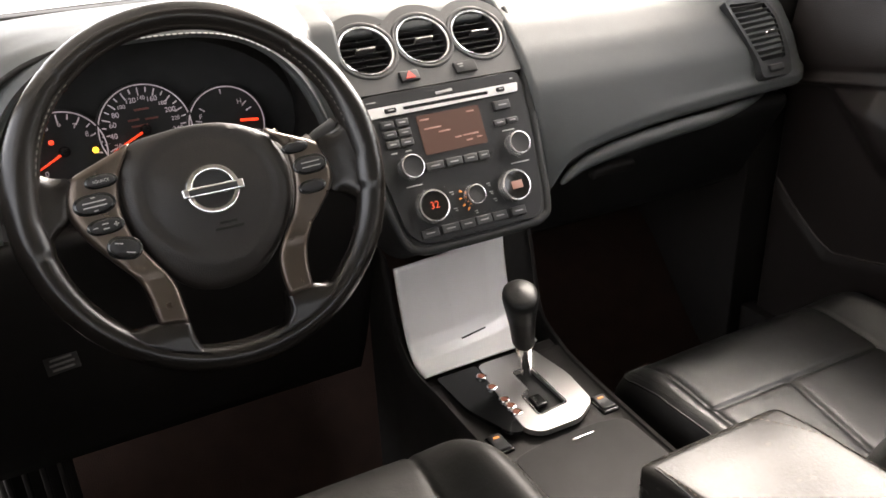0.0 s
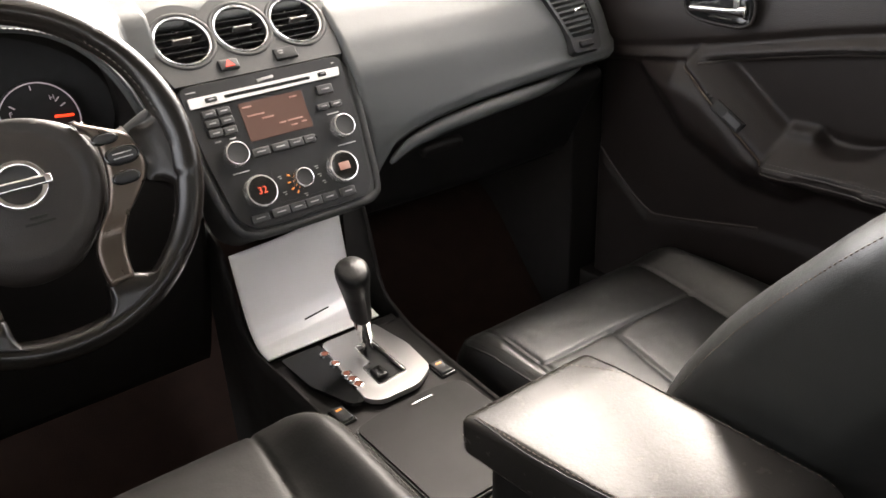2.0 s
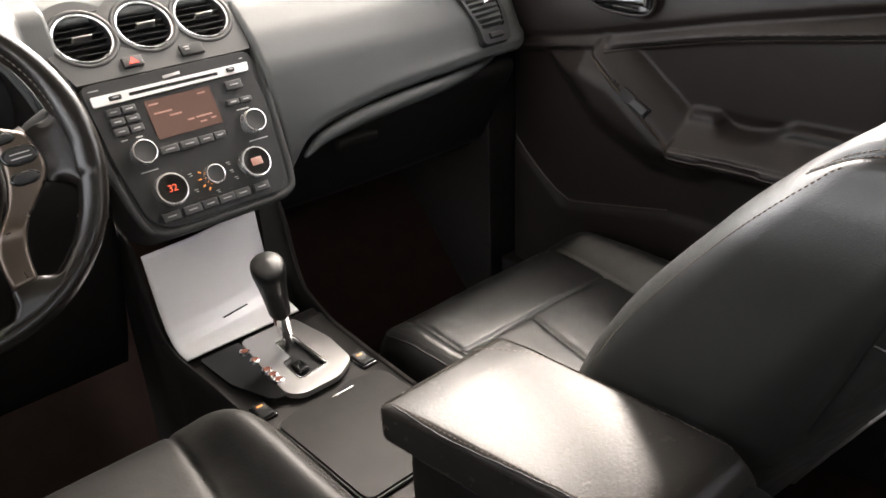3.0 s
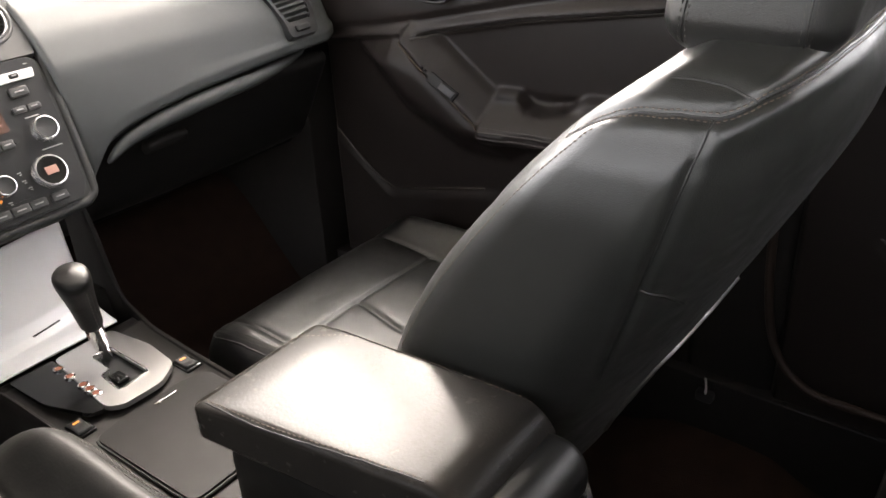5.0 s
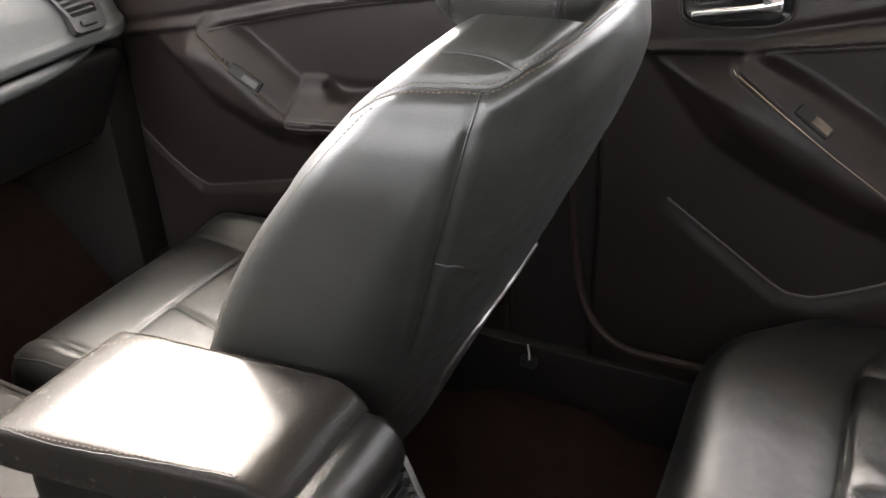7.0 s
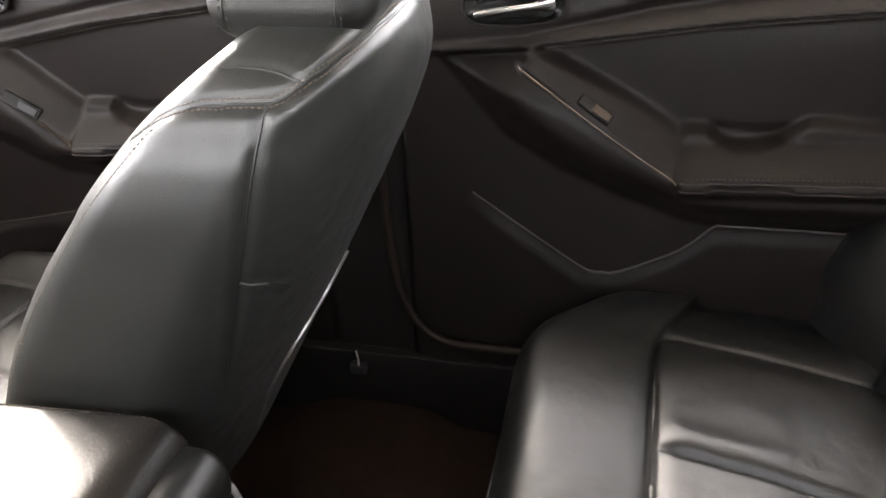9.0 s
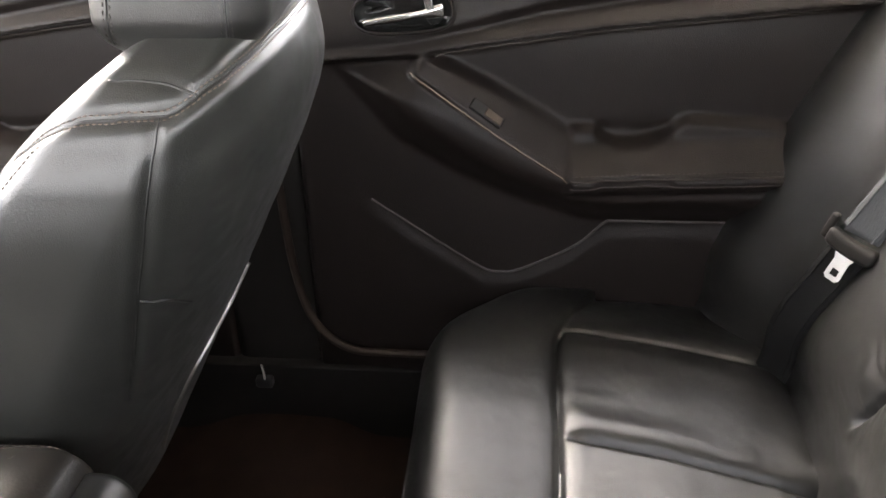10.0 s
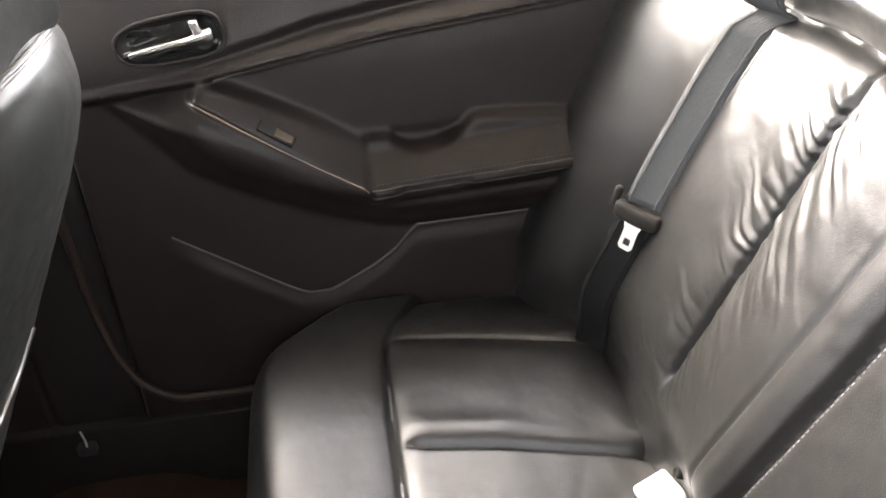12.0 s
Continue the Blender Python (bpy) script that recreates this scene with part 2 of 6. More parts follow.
def poly_distance(poly, y, z):
    """Signed distance to a polygon, negative inside."""
    p = np.array(poly, float)
    best, inside = np.full(np.shape(y), 1e9), np.zeros(np.shape(y), bool)
    for a, b in zip(p, np.roll(p, -1, 0)):
        e = b - a
        wy, wz = y - a[0], z - a[1]
        t = np.clip((wy * e[0] + wz * e[1]) / (e @ e), 0, 1)
        best = np.minimum(best, np.hypot(wy - e[0] * t, wz - e[1] * t))
        cross = ((a[1] <= z) & (b[1] > z)) | ((b[1] <= z) & (a[1] > z))
        with np.errstate(divide="ignore", invalid="ignore"):
            inside ^= cross & (y < a[0] + (z - a[1]) / (b[1] - a[1] + 1e-12) * e[0])
    return np.where(inside, -best, best)


def skin(bm):
    bm.normal_update()
    return BVHTree.FromBMesh(bm)


def snapped(tree, points, lift=0.0):
    out = []
    for p in points:
        hit, normal, _, _ = tree.find_nearest(Vector(p))
        out.append(hit + normal * lift)
    return out


def fair_line(tree, points, n=80, turns=6):
    """A smooth line laid on a soft surface through a few places."""
    p = smooth_path(points, n)
    for _ in range(turns):
        p = snapped(tree, p)
        p = [p[0]] + [(p[i - 1] + p[i] * 2 + p[i + 1]) / 4 for i in range(1, len(p) - 1)] + [p[-1]]
    return p


def press(bm, tree, points, depth, width):
    """Sinks a sewn line into a soft surface, with a slight swell on both sides."""
    bmesh.ops.recalc_face_normals(bm, faces=bm.faces)
    line_pts = points
    kd = KDTree(len(line_pts))
    for i, p in enumerate(line_pts):
        kd.insert(p, i)
    kd.balance()
    bm.normal_update()
    moves = []
    for v in bm.verts:
        _, at, d = kd.find(v.co)
        if d < width * 5:
            ends = min(1.0, at / 24, (len(line_pts) - 1 - at) / 24)
            moves.append((v, v.normal * ends * (0.35 * depth * math.exp(-(((d - 2.2 * width) / (1.2 * width)) ** 2)) - depth * math.exp(-((d / width) ** 2)))))
    for v, shift in moves:
        v.co += shift


def stitches(path, r=0.0007, length=0.0042, gap=0.0028):
    """Short threads along a path."""
    bm = bmesh.new()
    total, left, k = 0.0, 0.0, 0
    for a, b in zip(path, path[1:]):
        span = (b - a).length
        if span < 1e-7:
            continue
        way = (b - a) / span
        side = way.cross(Vector((0.3, 0.4, 1))).normalized()
        up = side.cross(way)
        at = left
        while at < span:
            p = a + way * at
            q = p + way * length
            ring = []
            for c, s in ((p, 0.5), ((p + q) / 2, 1.0), (q, 0.5)):
                ring.append([bm.verts.new(c + side * r * s * x + up * r * s * y) for x, y in ((1, 0), (0, 1), (-1, 0), (0, -1))])
            for u, v in zip(ring, ring[1:]):
                for j in range(4):
                    bm.faces.new((u[j], u[(j + 1) % 4], v[(j + 1) % 4], v[j]))
            bm.faces.new(ring[0][::-1])
            bm.faces.new(ring[-1])
            at += length + gap
        left = at - span
    return bm


def words(name, body, size, m, material, parent, extrude=0.0002):
    cu = bpy.data.curves.new(name, "FONT")
    cu.body, cu.size, cu.align_x, cu.align_y, cu.extrude = body, size, "CENTER", "CENTER", extrude
    cu.materials.append(material)
    ob = new(name, cu)
    ob.parent = parent
    ob.matrix_parent_inverse = parent.matrix_world.inverted()
    ob.matrix_basis = m
    return ob


def basis(o, sx, vy):
    """A pose from an origin and the directions of its x and y axes."""
    sx, vy = Vector(sx).normalized(), Vector(vy).normalized()
    n = sx.cross(vy)
    return Matrix(((sx.x, vy.x, n.x, o[0]), (sx.y, vy.y, n.y, o[1]), (sx.z, vy.z, n.z, o[2]), (0, 0, 0, 1)))


def table(x, xs, ys):
    return float(np.interp(x, xs, ys))


# ---- the shell of the car ----
def slab(name, x0, x1, y0, y1, z0, z1, material, label, r=0.004):
    bm = rbox(x1 - x0, y1 - y0, z1 - z0, r, n=(2, 2, 2), k=2, m=Matrix.Translation(((x0 + x1) / 2, (y0 + y1) / 2, (z0 + z1) / 2)))
    ob = part(name, bm, material)
    return tagged(ob, label, "car body", kind="structure")


bm = grid(np.linspace(-60, 60, 13), np.linspace(-60, 60, 13), lambda x, y: Vector((x, y, -0.32)))
tagged(part("ground", bm, CONCRETE), "grey concrete ground under the car", "ground", kind="structure")


def carpet_height(x, y):
    tunnel = 0.10 * math.exp(-((x / 0.13) ** 4))
    toe = 0.28 * float(ss(0.95, 1.30, y))
    hump = 0.10 * float(ss(0.25, 0.12, y) * ss(-0.12, -0.02, y)) * float(ss(0.05, 0.16, abs(x)))
    rough = 0.004 * noise.noise(Vector((x * 9, y * 9, 0)))
    return 0.05 + tunnel + toe + 0.4 * hump + rough


bm = grid(np.linspace(-0.72, 0.72, 73), np.linspace(-0.9, 1.36, 110), lambda x, y: Vector((x, y, carpet_height(x, y))))
carpet = thicken(part("floor", bm, CARPET), 0.03)
tagged(carpet, "dark brown carpet over the car floor", "floor", kind="structure")

slab("sill_right", 0.70, 0.80, -0.85, 1.30, 0.02, 0.20, TRIM, "dark plastic door sill along the floor")
slab("sill_left", -0.80, -0.70, -0.85, 1.30, 0.02, 0.20, TRIM, "dark plastic door sill along the floor")
slab("firewall", -0.76, 0.76, 1.37, 1.42, 0.0, 0.88, TRIM, "plain dark wall behind the dashboard")
slab("rear_shelf", -0.70, 0.70, -1.55, -1.02, 0.86, 0.90, TRIM, "dark shelf behind the rear seat")
slab("rear_bulkhead", -0.74, 0.74, -1.06, -1.02, 0.0, 0.86, TRIM, "plain dark wall behind the rear seat")
slab("quarter_panel_right", 0.735, 0.80, -1.10, -0.80, 0.0, 0.94, TRIM, "dark inner panel beside the rear seat")
slab("quarter_panel_left", -0.80, -0.735, -1.10, -0.80, 0.0, 0.94, TRIM, "dark inner panel beside the rear seat")
slab("kick_panel_right", 0.665, 0.80, 0.955, 1.40, 0.02, 0.925, TRIM, "dark plastic kick panel beside the footwell")
slab("pillar_trim_right", 0.722, 0.80, -0.01, 0.14, 0.02, 0.95, TRIM, "dark plastic trim on the middle pillar", 0.02)
slab("door_wall_left_rear", -0.80, -0.735, -0.78, 0.02, 0.10, 0.94, TRIM, "plain dark inner wall of the rear door")
slab("door_wall_left_front", -0.80, -0.735, 0.025, 0.97, 0.10, 0.89, TRIM, "plain dark inner wall of the front door")
# added slab, out of view: keeps the overhead sky off the cabin
slab("canopy", -2.7, 1.5, -2.6, 3.9, 3.1, 3.3, CONCRETE, "plain grey slab added out of view to block overhead sky light")


def roof_point(x, y):
    k = 1.33 - 0.15 * (x / 0.62) ** 2 - 0.16 * float(ss(0.0, 0.75, y)) ** 2 - 0.16 * float(ss(-0.5, -1.15, y)) ** 2
    return Vector((x, y, k))


bm = grid(np.linspace(-0.62, 0.62, 25), np.linspace(-1.09, 0.62, 41), roof_point)
roof = thicken(part("headliner", bm, HEADLINER), 0.04, 1)
tagged(roof, "pale grey cloth headliner under the roof", "ceiling", kind="structure")


def pillar(name, points, r):
    ob = part(name, tube(smooth_path(points, 12), r, 10, flat=0.6), HEADLINER)
    tagged(ob, "pale grey trim over a roof pillar", "pillar", kind="structure")


for side, tag_ in ((1, "right"), (-1, "left")):
    pillar("pillar_front_" + tag_, [(side * 0.70, 1.20, 0.88), (side * 0.68, 0.88, 1.04), (side * 0.61, 0.58, 1.14)], 0.055)
    pillar("pillar_middle_" + tag_, [(side * 0.775, 0.06, 0.02), (side * 0.765, 0.06, 0.80), (side * 0.72, 0.03, 1.0), (side * 0.64, 0.0, 1.16)], 0.05)
    pillar("pillar_rear_" + tag_, [(side * 0.72, -1.25, 0.90), (side * 0.66, -1.12, 1.08), (side * 0.58, -0.95, 1.18)], 0.09)
    pillar("roof_rail_" + tag_, [(side * 0.61, 0.60, 1.12), (side * 0.645, 0.0, 1.17), (side * 0.60, -1.0, 1.08)], 0.06)


# ---- doors ----
def line(points):
    p = np.array(points, float)
    order = np.argsort(p[:, 0])
    return lambda y: np.interp(y, p[order, 0], p[order, 1])


def door_surface(y, z, belt, stitch_line, sweep, deck, rest, bin_shape, seam):
    """How far the inner face of a door stands out, in metres."""
    u, s = belt(y), stitch_line(y)
    h = 0.0 * y
    h = h + 0.034 * ss(0.0, 0.008, z - s) - 0.034 * np.clip((z - s - 0.007) / 0.036, 0, 1)
    h = np.maximum(h, 0.022 * ss(-0.002, 0.022, z - u) * (1 - 0.25 * ss(0.03, 0.12, z - u)))
    h = h - 0.006 * np.exp(-(((z - s) / 0.006) ** 2)) * ss(0.0, -0.03, y - deck[0][0])
    ahead = ss(bin_shape[0][0] + 0.03, bin_shape[0][0] - 0.06, y)
    h = h + 0.006 * ss(0.0, -0.03, z - seam(y)) * ahead
    d = poly_distance(bin_shape, y, z)
    low_y = min(p[0] for p in bin_shape)
    deeper = np.clip((bin_shape[0][0] - y) / (bin_shape[0][0] - low_y), 0, 1) ** 1.5
    h = h - (0.018 + 0.055 * deeper) * ss(0.002, -0.010, d)
    d = poly_distance(sweep, y, z)
    plain = h
    h = np.maximum(h, 0.054 * np.clip(ss(0.006, -0.066, d), 0, 1) ** 0.75)
    a, b = np.array(deck[0]), np.array(deck[1])
    e = (b - a) / np.linalg.norm(b - a)
    off = -(y - a[0]) * e[1] + (z - a[1]) * e[0]
    off = np.where(e[0] < 0, -off, off)
    d = poly_distance(deck, y, z)
    flat = np.maximum(plain, 0.053 - 0.042 * np.clip(off / 0.046, 0, 1) - 0.05 * ss(0.046, 0.060, off))
    w = ss(0.006, -0.004, d)
    h = h * (1 - w) + flat * w
    d = poly_distance(rest[:-1], y, z)
    low = np.interp(y, [rest[1][0], rest[0][0]], [rest[1][1], rest[0][1]])
    top = 0.070 - 0.056 * np.clip((z - low) / 0.046, 0, 1) ** 0.9
    w = ss(0.003, -0.004, d)
    h = h * (1 - w) + np.maximum(top, 0.018) * w
    y_in, y_out = rest[0][0], rest[1][0]
    along = ss(y_in + 0.004, y_in - 0.006, y) * ss(y_out - 0.02, y_out + 0.02, y)
    under = low - z
    face = 0.070 - 0.014 * np.clip(under / 0.024, 0, 1) ** 2
    w = along * ss(-0.001, 0.001, under) * ss(0.030, 0.026, under)
    h = h * (1 - w) + face * w
    h = h - 0.007 * along * np.exp(-(((under - 0.029) / 0.0035) ** 2))
    d = poly_distance(rest[:-1], y, z)
    return h - 0.020 * np.exp(-d / 0.010) * ss(0.0, 0.003, d) * ss(0.060, 0.045, np.abs(y - rest[-1][0])) * ss(0.012, -0.004, z - rest[-1][1])


def soften(h, turns):
    for _ in range(turns):
        for axis in (0, 1):
            p = np.pad(h, [(1, 1) if a == axis else (0, 0) for a in (0, 1)], mode="edge")
            h = (np.take(p, range(h.shape[axis]), axis) + 2 * h + np.take(p, range(2, h.shape[axis] + 2), axis)) / 4
    return h


def door(name, x0, y0, y1, label, shape, top=0.95, bottom=0.16):
    th = thing(name, label, "car door", (x0 + 0.03, (y0 + y1) / 2, bottom), "car doors")
    ys, zs = np.linspace(y0, y1, 290), np.linspace(bottom, top, 260)
    yy, zz = np.meshgrid(ys, zs, indexing="ij")
    h = soften(door_surface(yy, zz, **shape), 3)
    edge = np.minimum(np.minimum(yy - y0, y1 - yy), zz - bottom)
    h = h - 0.06 * (1 - ss(0.0, 0.03, edge))
    lean = 0.03 * ss(0.75, 0.95, zz)
    px = x0 - h + lean
    bm = bmesh.new()
    rows = [[bm.verts.new((px[i, j], ys[i], zs[j])) for j in range(len(zs))] for i in range(len(ys))]
    for i in range(len(ys) - 1):
        for j in range(len(zs) - 1):
            bm.faces.new((rows[i][j], rows[i][j + 1], rows[i + 1][j + 1], rows[i + 1][j]))
    tree = skin(bm)
    panel = part("door_panel", bm, DOOR_SOFT, th, sharp=60, recalc=False)
    shell = rbox(0.05, y1 - y0 - 0.01, top - bottom - 0.01, 0.01, m=Matrix.Translation((x0 + 0.070, (y0 + y1) / 2, (top + bottom) / 2)))
    part("door_shell", shell, TRIM, th)
    return th, tree


REAR = dict(
    belt=line([(0.1, 0.727), (-0.055, 0.738), (-0.18, 0.751), (-0.365, 0.800), (-0.547, 0.827), (-0.9, 0.86)]),
    stitch_line=line([(0.1, 0.72), (-0.201, 0.745), (-0.45, 0.782), (-0.741, 0.810), (-0.9, 0.82)]),
    sweep=[(-0.075, 0.732), (-0.15, 0.744), (-0.20, 0.756), (-0.27, 0.724), (-0.42, 0.640), (-0.86, 0.630), (-0.86, 0.500), (-0.50, 0.498), (-0.440, 0.500), (-0.335, 0.535), (-0.250, 0.572), (-0.165, 0.622)],
    deck=[(-0.189, 0.731), (-0.410, 0.580), (-0.416, 0.642), (-0.30, 0.705), (-0.205, 0.752)],
    rest=[(-0.410, 0.584), (-0.80, 0.604), (-0.80, 0.652), (-0.72, 0.650), (-0.69, 0.656), (-0.575, 0.662), (-0.556, 0.648), (-0.540, 0.635), (-0.515, 0.626), (-0.480, 0.624), (-0.458, 0.631), (-0.447, 0.646), (-0.414, 0.646), (-0.503, 0.645)],
    bin_shape=[(-0.117, 0.519), (-0.287, 0.405), (-0.318, 0.397), (-0.348, 0.403), (-0.431, 0.448), (-0.474, 0.492), (-0.461, 0.500), (-0.361, 0.512), (-0.25, 0.535)],
    seam=line([(0.1, 0.66), (-0.117, 0.519), (-0.287, 0.403), (-0.348, 0.403), (-0.431, 0.448), (-0.474, 0.491), (-0.666, 0.496), (-0.9, 0.497)]),
)
FRONT = dict(
    belt=line([(1.0, 0.675), (0.907, 0.689), (0.76, 0.712), (0.474, 0.773), (0.2, 0.825), (0.0, 0.84)]),
    stitch_line=line([(1.0, 0.66), (0.74, 0.70), (0.692, 0.706), (0.463, 0.755), (0.2, 0.794), (0.0, 0.81)]),
    sweep=[(0.86, 0.690), (0.79, 0.704), (0.74, 0.728), (0.64, 0.700), (0.53, 0.620), (0.07, 0.630), (0.10, 0.535), (0.46, 0.528), (0.50, 0.500), (0.60, 0.505), (0.73, 0.560)],
    deck=[(0.715, 0.702), (0.534, 0.570), (0.500, 0.630), (0.60, 0.690), (0.70, 0.735)],
    rest=[(0.534, 0.572), (0.10, 0.592), (0.10, 0.650), (0.345, 0.642), (0.365, 0.630), (0.385, 0.618), (0.42, 0.610), (0.452, 0.612), (0.468, 0.622), (0.474, 0.634), (0.522, 0.632), (0.418, 0.630)],
    bin_shape=[(0.955, 0.502), (0.83, 0.400), (0.803, 0.387), (0.75, 0.388), (0.558, 0.430), (0.20, 0.445), (0.20, 0.49), (0.60, 0.49), (0.80, 0.49)],
    seam=line([(1.0, 0.54), (0.955, 0.505), (0.803, 0.388), (0.558, 0.438), (0.2, 0.45), (0.0, 0.45)]),
)


def onto_door(tree, pts, lift):
    return [tree.ray_cast(Vector((0.5, p[1], p[2])), Vector((1, 0, 0)))[0] - Vector((lift, 0, 0)) for p in pts]


def inside_handle(th, x, y, z, tilt):
    """A chrome pull in an oval cup."""
    m = basis((x, y, z), (0, -1, -tilt), (0, -tilt, 1))
    
    def oval(a, k, z):
        c, s = math.cos(a), math.sin(a)
        return m @ Vector((0.064 * k * math.copysign(abs(c) ** 0.62, c), 0.027 * k * math.copysign(abs(s) ** 0.72, s) * (1 + 0.12 * c), z))

    steps = [(0.02, -0.014), (0.6, -0.013), (0.88, -0.008), (0.97, 0.0), (1.0, 0.0022), (1.05, 0.0025), (1.08, -0.004)]
    part("handle_cup", grid(np.linspace(0, 2 * math.pi, 57)[:-1], range(len(steps)), lambda a, i: oval(a, *steps[i]), close_u=True), GLOSS, th, "dark oval cup of a door handle")
    ring = [oval(a, 1.06, 0.001) for a in np.linspace(0, 2 * math.pi, 57)[:-1]]
    part("handle_ring", tube(ring, 0.0028, 8, True), DOOR_SOFT, th)
    lever = rbox(0.110, 0.010, 0.010, 0.004, n=(12, 2, 2), k=3, f=lambda p: (p.x, p.y * (1.0 + 0.9 * ss(0.02, 0.055, p.x)) - 0.006 + 0.004 * (p.x / 0.055), p.z + 0.004))
    lever.transform(m)
    part("handle_lever", lever, CHROME, th, "chrome pull lever")
    lock = rbox(0.013, 0.024, 0.009, 0.004, n=(3, 4, 2), k=3, f=lambda p: (p.x + 0.036 - 0.15 * p.y, p.y + 0.008, p.z + 0.004))
    lock.transform(m)
    part("lock_button", lock, CHROME, th, "chrome lock tab")


def switch(th, tree, points, width, count):
    a, b = onto_door(tree, [Vector(p) for p in points], 0.0)
    mid = (a + b) / 2
    hit, normal, _, _ = tree.find_nearest(mid)
    m = basis(hit + normal * 0.0005, b - a, normal.cross(b - a))
    span = (b - a).length
    if m.to_3x3().col[2].dot(normal) < 0:
        m = basis(hit + normal * 0.0005, b - a, (b - a).cross(normal))
    base = rbox(span, width, 0.009, 0.002, n=(4, 2, 2), k=2)
    base.transform(m)
    body = part("window_switch", base, HOLE, th, "black window switch set in the slanted armrest")
    tip = rbox(span * 0.52, width * 0.74, 0.010, 0.002, n=(4, 3, 2), k=3, f=lambda p: (p.x + span * 0.19, p.y, p.z + 0.0015))
    tip.transform(m)
    part("switch_tip", tip, STACK_DARK if count else SPOKE, body)
    for i in range(count):
        dot = rbox(0.006, 0.006, 0.004, 0.0015, n=(2, 2, 2), k=2)
        dot.transform(m @ Matrix.Translation((-span / 2 - 0.012 - 0.009 * i, 0.003, 0.0)))
        part("switch_mark", dot, HOLE, th)


rear_door, rear_tree = door("rear_door", 0.712, -0.86, 0.012, "closed dark rear car door with padded armrest and map pocket", REAR)
front_door, front_tree = door("front_door", 0.728, 0.115, 0.965, "closed dark front car door with padded armrest and map pocket", FRONT)
inside_handle(rear_door, 0.676, -0.181, 0.813, -0.10)
inside_handle(front_door, 0.698, 0.664, 0.806, 0.02)
switch(rear_door, rear_tree, [(0.67, -0.272, 0.691), (0.67, -0.315, 0.660)], 0.017, 0)
switch(front_door, front_tree, [(0.69, 0.640, 0.651), (0.69, 0.585, 0.618)], 0.020, 2)


def door_line(th, tree, name, pts, r, material, n=60, lift=0.0):
    p = onto_door(tree, smooth_path([(0.5, y, z) for y, z in pts], n), lift)
    return part(name, tube(p, r, 6), material, th)


for th, tree, edge, lip, welt in (
    (rear_door, rear_tree, [(-0.189, 0.731), (-0.255, 0.684), (-0.33, 0.632), (-0.409, 0.581)], [(-0.117, 0.520), (-0.21, 0.456), (-0.287, 0.405), (-0.318, 0.398), (-0.350, 0.404), (-0.431, 0.448), (-0.474, 0.490), (-0.49, 0.494), (-0.57, 0.495), (-0.68, 0.496)], [(-0.22, 0.748), (-0.45, 0.782), (-0.741, 0.810)]),
    (front_door, front_tree, [(0.715, 0.702), (0.655, 0.658), (0.594, 0.613), (0.535, 0.571)], [(0.955, 0.504), (0.87, 0.43), (0.803, 0.388), (0.75, 0.389), (0.558, 0.432)], [(0.69, 0.707), (0.463, 0.755), (0.2, 0.794)]),
):
    # thin metallic tube that stands in for the highlight on the deck's bevel
    door_line(th, tree, "deck_edge", edge, 0.0019, SPOKE, lift=0.0030)
    door_line(th, tree, "pocket_lip", lip, 0.0022, WELT_LIT)
    door_line(th, tree, "welt", welt, 0.0024, WELT_LIT)
    up = onto_door(tree, smooth_path([(0.5, y, z + 0.007) for y, z in welt], 80), 0.0006)
    part("stitching", stitches(up), THREAD_DARK, th)["kind"] = "stuff"
for th, tree, pts in ((rear_door, rear_tree, [(-0.414, 0.584), (-0.55, 0.591), (-0.75, 0.601)]), (front_door, front_tree, [(0.530, 0.572), (0.40, 0.578), (0.15, 0.589)])):
    door_line(th, tree, "armrest_piping", pts, 0.0018, WELT_LIT)
    door_line(th, tree, "armrest_piping", [(y, z - 0.011) for y, z in pts], 0.0014, WELT_LIT)
rest_line = onto_door(rear_tree, smooth_path([(0.60, -0.42, 0.591), (0.60, -0.55, 0.598), (0.60, -0.75, 0.608)], 60), 0.0006)
part("stitching", stitches(rest_line), THREAD_DARK, rear_door)["kind"] = "stuff"
rest_line = onto_door(front_tree, smooth_path([(0.60, 0.525, 0.579), (0.60, 0.40, 0.585), (0.60, 0.15, 0.596)], 60), 0.0006)
part("stitching", stitches(rest_line), THREAD_DARK, front_door)["kind"] = "stuff"

# rubber seal round the foot of the rear door opening, and the belt anchor tag by the pillar
seal = smooth_path([(0.715, 0.03, 0.60), (0.712, 0.018, 0.40), (0.700, -0.01, 0.30), (0.690, -0.065, 0.253), (0.690, -0.14, 0.245), (0.690, -0.25, 0.247), (0.70, -0.45, 0.25)], 50)
tagged(part("door_seal", tube(seal, 0.007, 10), mat("brown_rubber", (0.024, 0.016, 0.012), 0.55, spec=0.2)), "dark brown rubber seal along the door opening", "door seal", kind="structure")
tag_path = smooth_path([(0.688, 0.088, 0.168), (0.690, 0.086, 0.185), (0.693, 0.090, 0.206)], 8)
anchor = thing("belt_anchor", "pale steel seat belt anchor strip on the sill", "belt anchor", (0.69, 0.088, 0.165))
part("strip", tube(tag_path, 0.0035, 8, flat=0.5), BUCKLE_GREY, anchor)
part("foot", rbox(0.03, 0.03, 0.02, 0.005, m=Matrix.Translation((0.700, 0.088, 0.170))), RUBBER, anchor)


# ---- dashboard ----
dash = thing("dashboard", "soft dark grey dashboard under the windscreen", "dashboard", (0, 1.0, 0.5))


